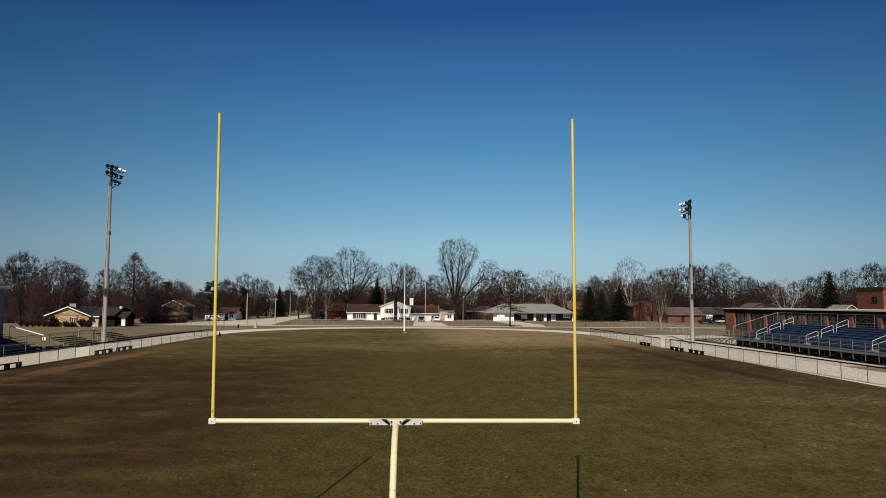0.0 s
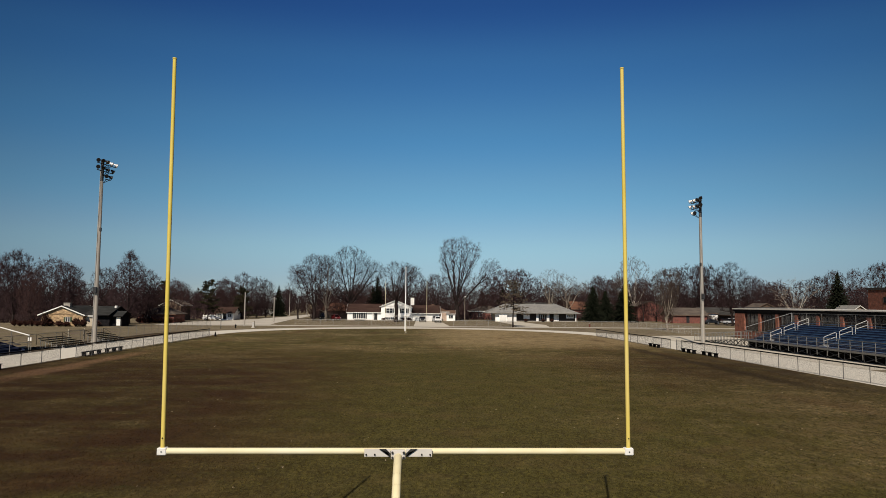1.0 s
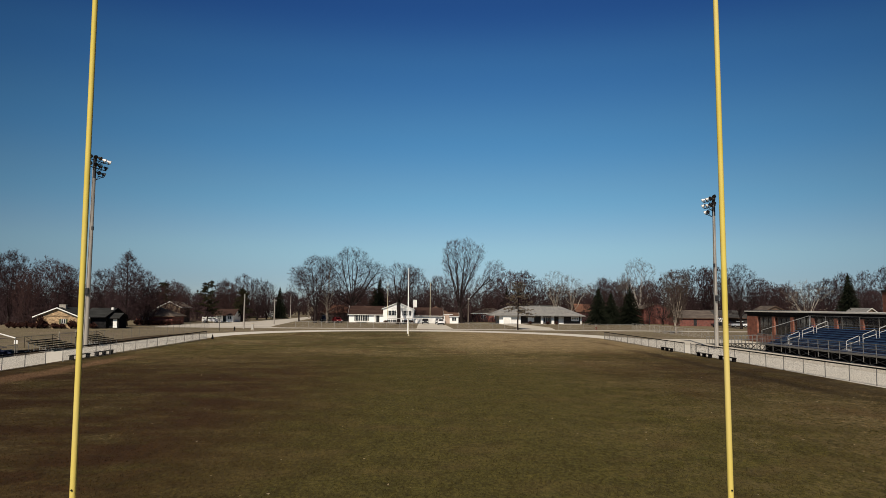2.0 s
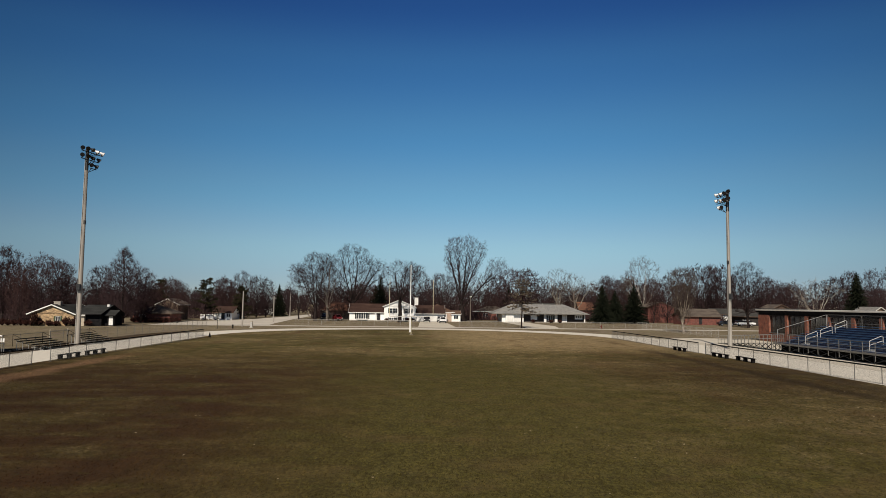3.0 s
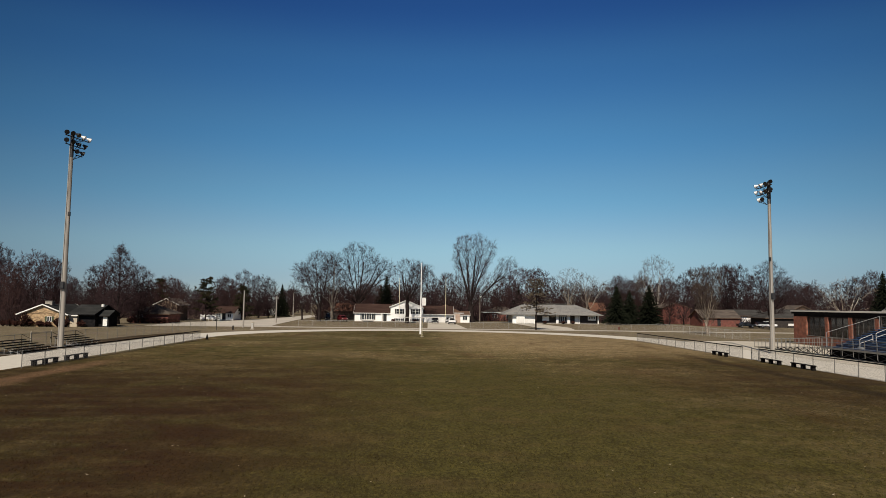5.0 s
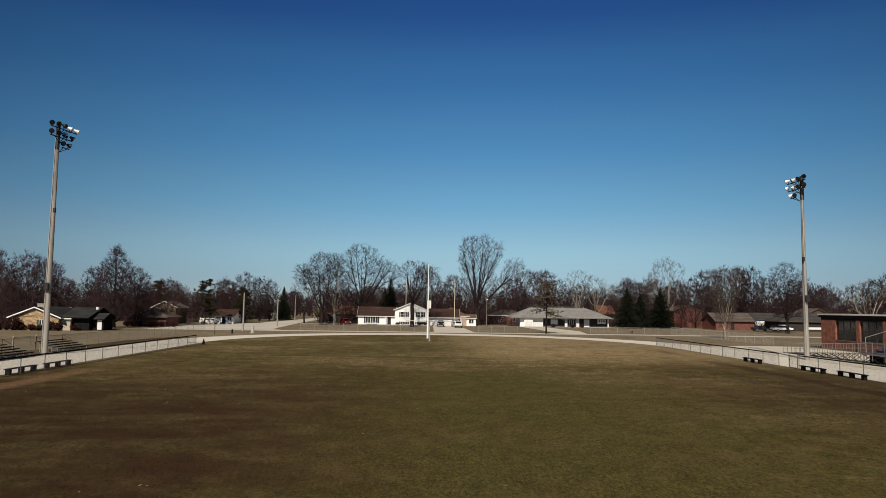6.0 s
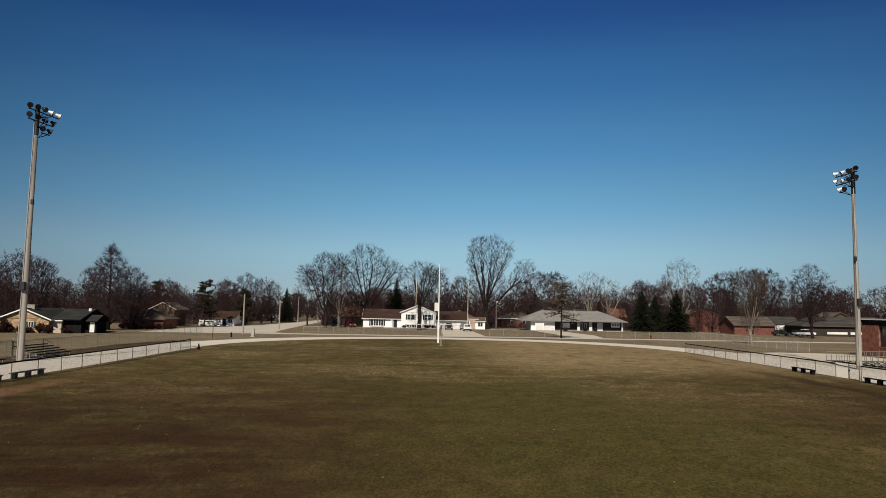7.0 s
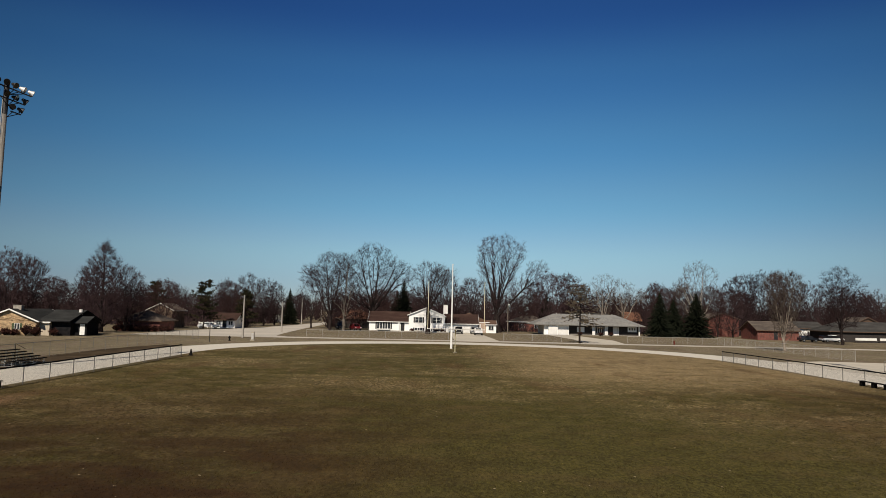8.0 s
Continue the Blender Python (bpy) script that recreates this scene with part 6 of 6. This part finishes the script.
utility_pole(-37.0, 156.4, 7.35, "plain weathered wooden pole beside the street", False)
utility_pole(-37.1, 188, 6.6, "wooden utility pole with a cross arm at the street corner")
utility_pole(-44.3, 250, 8.2, "wooden utility pole along the far street", False)
utility_pole(15.0, 212, 7.4, "wooden utility pole with a lamp between two houses", False, True, "greybark")
utility_pole(-44.5, 290, 9.5, "distant wooden utility pole along the street")


def hydrant(x, y, label, mat="redpaint"):
    h = thing("hydrant", x, y, 0, label, "hydrant", "hydrants")
    part("barrel", pipe(B(), [(0, 0, 0), (0, 0, 0.06), (0, 0, 0.07), (0, 0, 0.55), (0, 0, 0.7), (0, 0, 0.78)], [0.19, 0.19, 0.12, 0.12, 0.12, 0.04], 10), mat, h, "", True)
    part("nozzle", tube(B(), (-0.2, 0, 0.5), (0.2, 0, 0.5), 0.065, n=8), mat, h)


hydrant(41.5, 166.8, "red fire hydrant beside the street fence")
hydrant(-35.8, 144.5, "dark painted hydrant on the lawn beside the street", "black")


def cabinet(x, y):
    c = thing("utility_cabinet", x, y, 0, "pale grey utility cabinet on a concrete pad by the street", "utility cabinet")
    part("body", boxed(-0.24, 0.24, -0.2, 0.2, 0.1, 1.35, bevel=0.04), "palepost", c)
    part("pad", boxed(-0.34, 0.34, -0.3, 0.3, 0, 0.1), "apron", c)
    part("door", boxed(-0.19, 0.19, -0.22, -0.2, 0.2, 1.2), "galv", c)


cabinet(-33.0, 147.5)


def sign_post(x, y, h):
    p = thing("sign_post", x, y, 0, "thin dark metal sign post on the lawn beside the street", "sign post")
    part("post", tube(B(), (0, 0, 0), (0, 0, h), 0.055, n=8), "lampshell", p)
    part("plate", boxed(-0.16, 0.16, -0.075, -0.056, h - 0.55, h - 0.05, bevel=0.008), "dullsteel", p, "small grey plate")


sign_post(-37.6, 140.4, 2.6)


def cone(x, y):
    c = thing("traffic_cone", x, y, 0.015, "small black marker cone at the end of the fence", "marker cone")
    part("body", pipe(B(), [(0, 0, 0.03), (0, 0, 0.66), (0, 0, 0.7)], [0.19, 0.06, 0.04], 12), "black", c, "", True)
    part("foot", boxed(-0.23, 0.23, -0.23, 0.23, 0, 0.04, bevel=0.01), "black", c)


cone(-30.1, 110.6)


def stones():
    rnd = random.Random(8)
    for i in range(16):
        bm = B()
        bmesh.ops.create_icosphere(bm, subdivisions=1, radius=1)
        s = rnd.uniform(0.25, 0.5)
        for v in bm.verts:
            v.co = Vector((v.co.x * s * rnd.uniform(0.8, 1.3), v.co.y * s, v.co.z * s * 0.7 + s * 0.45))
        o = part("garden_stone", bm, "stone", at=(-11.5 + i * 0.72 + rnd.uniform(-0.2, 0.2), 205.3 + rnd.uniform(-1.2, 1.0), 0))
        tagged(o, "grey garden border stone before a white house", "stone", "garden stones")


stones()


def car(x, y, turn, paint, label, kind="suv"):
    c = thing("car", x, y, 0.02, label, "car", "parked cars", turn)
    top = {"suv": 1.68, "van": 2.05, "sedan": 1.42, "truck": 1.75}[kind]
    prof = {
        "suv": [(-2.25, 0.42), (-2.28, 0.85), (-1.35, 1.0), (-0.65, top - 0.05), (0.2, top), (1.75, top - 0.06), (2.2, 1.05), (2.25, 0.42)],
        "van": [(-2.4, 0.4), (-2.45, 0.9), (-1.75, 1.15), (-1.0, top - 0.06), (0.2, top), (2.35, top - 0.04), (2.45, 1.0), (2.45, 0.4)],
        "sedan": [(-2.25, 0.38), (-2.28, 0.72), (-1.15, 0.92), (-0.45, top - 0.03), (0.35, top), (1.2, top - 0.1), (1.75, 0.98), (2.25, 0.92), (2.28, 0.4)],
        "truck": [(-2.6, 0.45), (-2.65, 0.95), (-1.5, 1.1), (-0.9, top - 0.04), (0.35, top), (0.65, 1.1), (2.6, 1.08), (2.65, 0.5)],
    }[kind]
    bm = B()
    prism(bm, prof, -0.88, 0.88, "x")
    for v in bm.verts:
        if v.co.z > 1.05:
            v.co.x *= 0.86
    bmesh.ops.bevel(bm, geom=list(bm.edges), offset=0.06, segments=2, affect="EDGES", clamp_overlap=True)
    body = part("body", bm, paint, c, "", True)
    ws = [p for p in prof if p[1] > 1.05]
    f0, f1 = ws[0], ws[-1]
    bm = B()
    prism(bm, [(f0[0] - 0.12 if kind != "sedan" else f0[0] - 0.35, 1.06), (f0[0] + 0.1, top - 0.16), (f1[0] - 0.25, top - 0.16), (f1[0] - 0.02, 1.06)], -0.82, 0.82, "x")
    part("side_windows", bm, "dim", c, "dark side glass")
    for u, nm in ((prof[3], "windscreen"),):
        a, b = prof[2], prof[3]
        bm = B()
        o = 0.03
        vs = [bm.verts.new(p) for p in ((-0.66, a[0] + 0.14 - o, a[1] + 0.12), (0.66, a[0] + 0.14 - o, a[1] + 0.12), (0.60, b[0] - 0.06 - o, b[1] - 0.06), (-0.60, b[0] - 0.06 - o, b[1] - 0.06))]
        bm.faces.new(vs)
        bmesh.ops.solidify(bm, geom=list(bm.faces), thickness=0.04)
        part("windscreen", bm, "dim", c, "dark windscreen")
    bm = B()
    b2 = prof[-2]
    box(bm, -0.62, 0.62, b2[0] - 0.12, b2[0] + 0.03, 1.1, top - 0.28)
    part("rear_window", bm, "dim", c)
    for s in (-1, 1):
        part("headlight", boxed(s * 0.66 - 0.16, s * 0.66 + 0.16, prof[1][0] - 0.03, prof[1][0] + 0.2, 0.68, 0.82, bevel=0.02), "reflector", c, "clear headlight")
        part("tail_light", boxed(s * 0.74 - 0.09, s * 0.74 + 0.09, b2[0] - 0.1, b2[0] + 0.07, 0.85, 1.05, bevel=0.02), "redpaint", c, "red tail light")
        for yy in (-1.42, 1.42):
            w = part("wheel", tube(B(), (s * 0.70, yy, 0.33), (s * 0.90, yy, 0.33), 0.33, n=16), "tyre", c, "black tyre")
            part("rim", tube(B(), (s * 0.90, yy, 0.33), (s * 0.91, yy, 0.33), 0.2, n=12), "alu", w, "silver rim")
    part("bumper", boxed(-0.84, 0.84, prof[0][0] - 0.08, prof[0][0] + 0.1, 0.36, 0.6, bevel=0.04), "cardark", c)


car(2.2, 203.5, 0, "cardark", "dark sport utility vehicle parked in a driveway", "suv")
car(6.0, 205.0, 0, "carsilver", "dark-glazed silver vehicle parked before a garage", "suv")
car(6.4, 196.0, 0, "carwhite", "white sport utility vehicle parked in a driveway", "suv")
car(-23.4, 210, 25, "carred", "dark red sport utility vehicle beside a white house", "suv")
car(-27.5, 214, 0, "cardark", "dark van parked under bare trees", "van")
car(-56.5, 199, 90, "carwhite", "white sedan parked before a white house", "sedan")
car(90.4, 199, 90, "carwhite", "white pickup truck parked before a brick house", "truck")
car(85.4, 200, 90, "cardark", "dark sedan parked beside a brick house", "sedan")


# ---------------------------------------------------------------- litter on the turf
def litter():
    rnd = random.Random(77)
    verts, faces = [], []
    for i in range(430):
        x, y = rnd.uniform(-29, 29), rnd.uniform(6, 110)
        s = rnd.uniform(0.025, 0.065)
        a = rnd.random() * 6.283
        z = 0.045
        b = len(verts)
        u, w = Vector((math.cos(a), math.sin(a), 0)) * s, Vector((-math.sin(a), math.cos(a), 0)) * s * 0.6
        c = Vector((x, y, z))
        verts += [tuple(c - u + Vector((0, 0, rnd.uniform(0, 0.03)))), tuple(c + w + Vector((0, 0, rnd.uniform(0, 0.02)))), tuple(c + u + Vector((0, 0, rnd.uniform(0, 0.04)))), tuple(c - w)]
        faces += [(b, b + 1, b + 2), (b, b + 2, b + 3)]
    tagged(raw("fallen_leaves", verts, faces, "leaf"), "scattered pale dry leaves on the turf", "leaves", kind="stuff")


litter()


def grass():
    """Tufts of short blades, thinning out along the field."""
    rnd = np.random.RandomState(3)
    n = 380000
    y = 8 + 106 * (1 - np.sqrt(1 - rnd.rand(n)))
    x = rnd.uniform(-29, 29, n)
    h = rnd.uniform(0.025, 0.07, n)
    w = rnd.uniform(0.006, 0.020, n)
    a = rnd.uniform(-1.1, 1.1, n)
    lx, ly = rnd.normal(0, 0.03, n), rnd.normal(0, 0.03, n)
    ca, sa = np.cos(a) * w, np.sin(a) * w
    z0 = np.full(n, 0.028)
    v = np.empty((n, 3, 3))
    v[:, 0] = np.stack([x - ca, y - sa, z0], 1)
    v[:, 1] = np.stack([x + ca, y + sa, z0], 1)
    v[:, 2] = np.stack([x + lx, y + ly, z0 + h], 1)
    f = np.arange(3 * n).reshape(n, 3)
    me = bpy.data.meshes.new("grass")
    me.from_pydata(v.reshape(-1, 3).tolist(), [], f.tolist())
    me.update()
    me.shade_smooth()
    me.normals_split_custom_set_from_vertices([(0, 0, 1)] * (3 * n))
    me.materials.append(M["tuft"])
    tagged(new("grass", me), "short dormant grass tufts on the turf", "grass", kind="stuff")


grass()
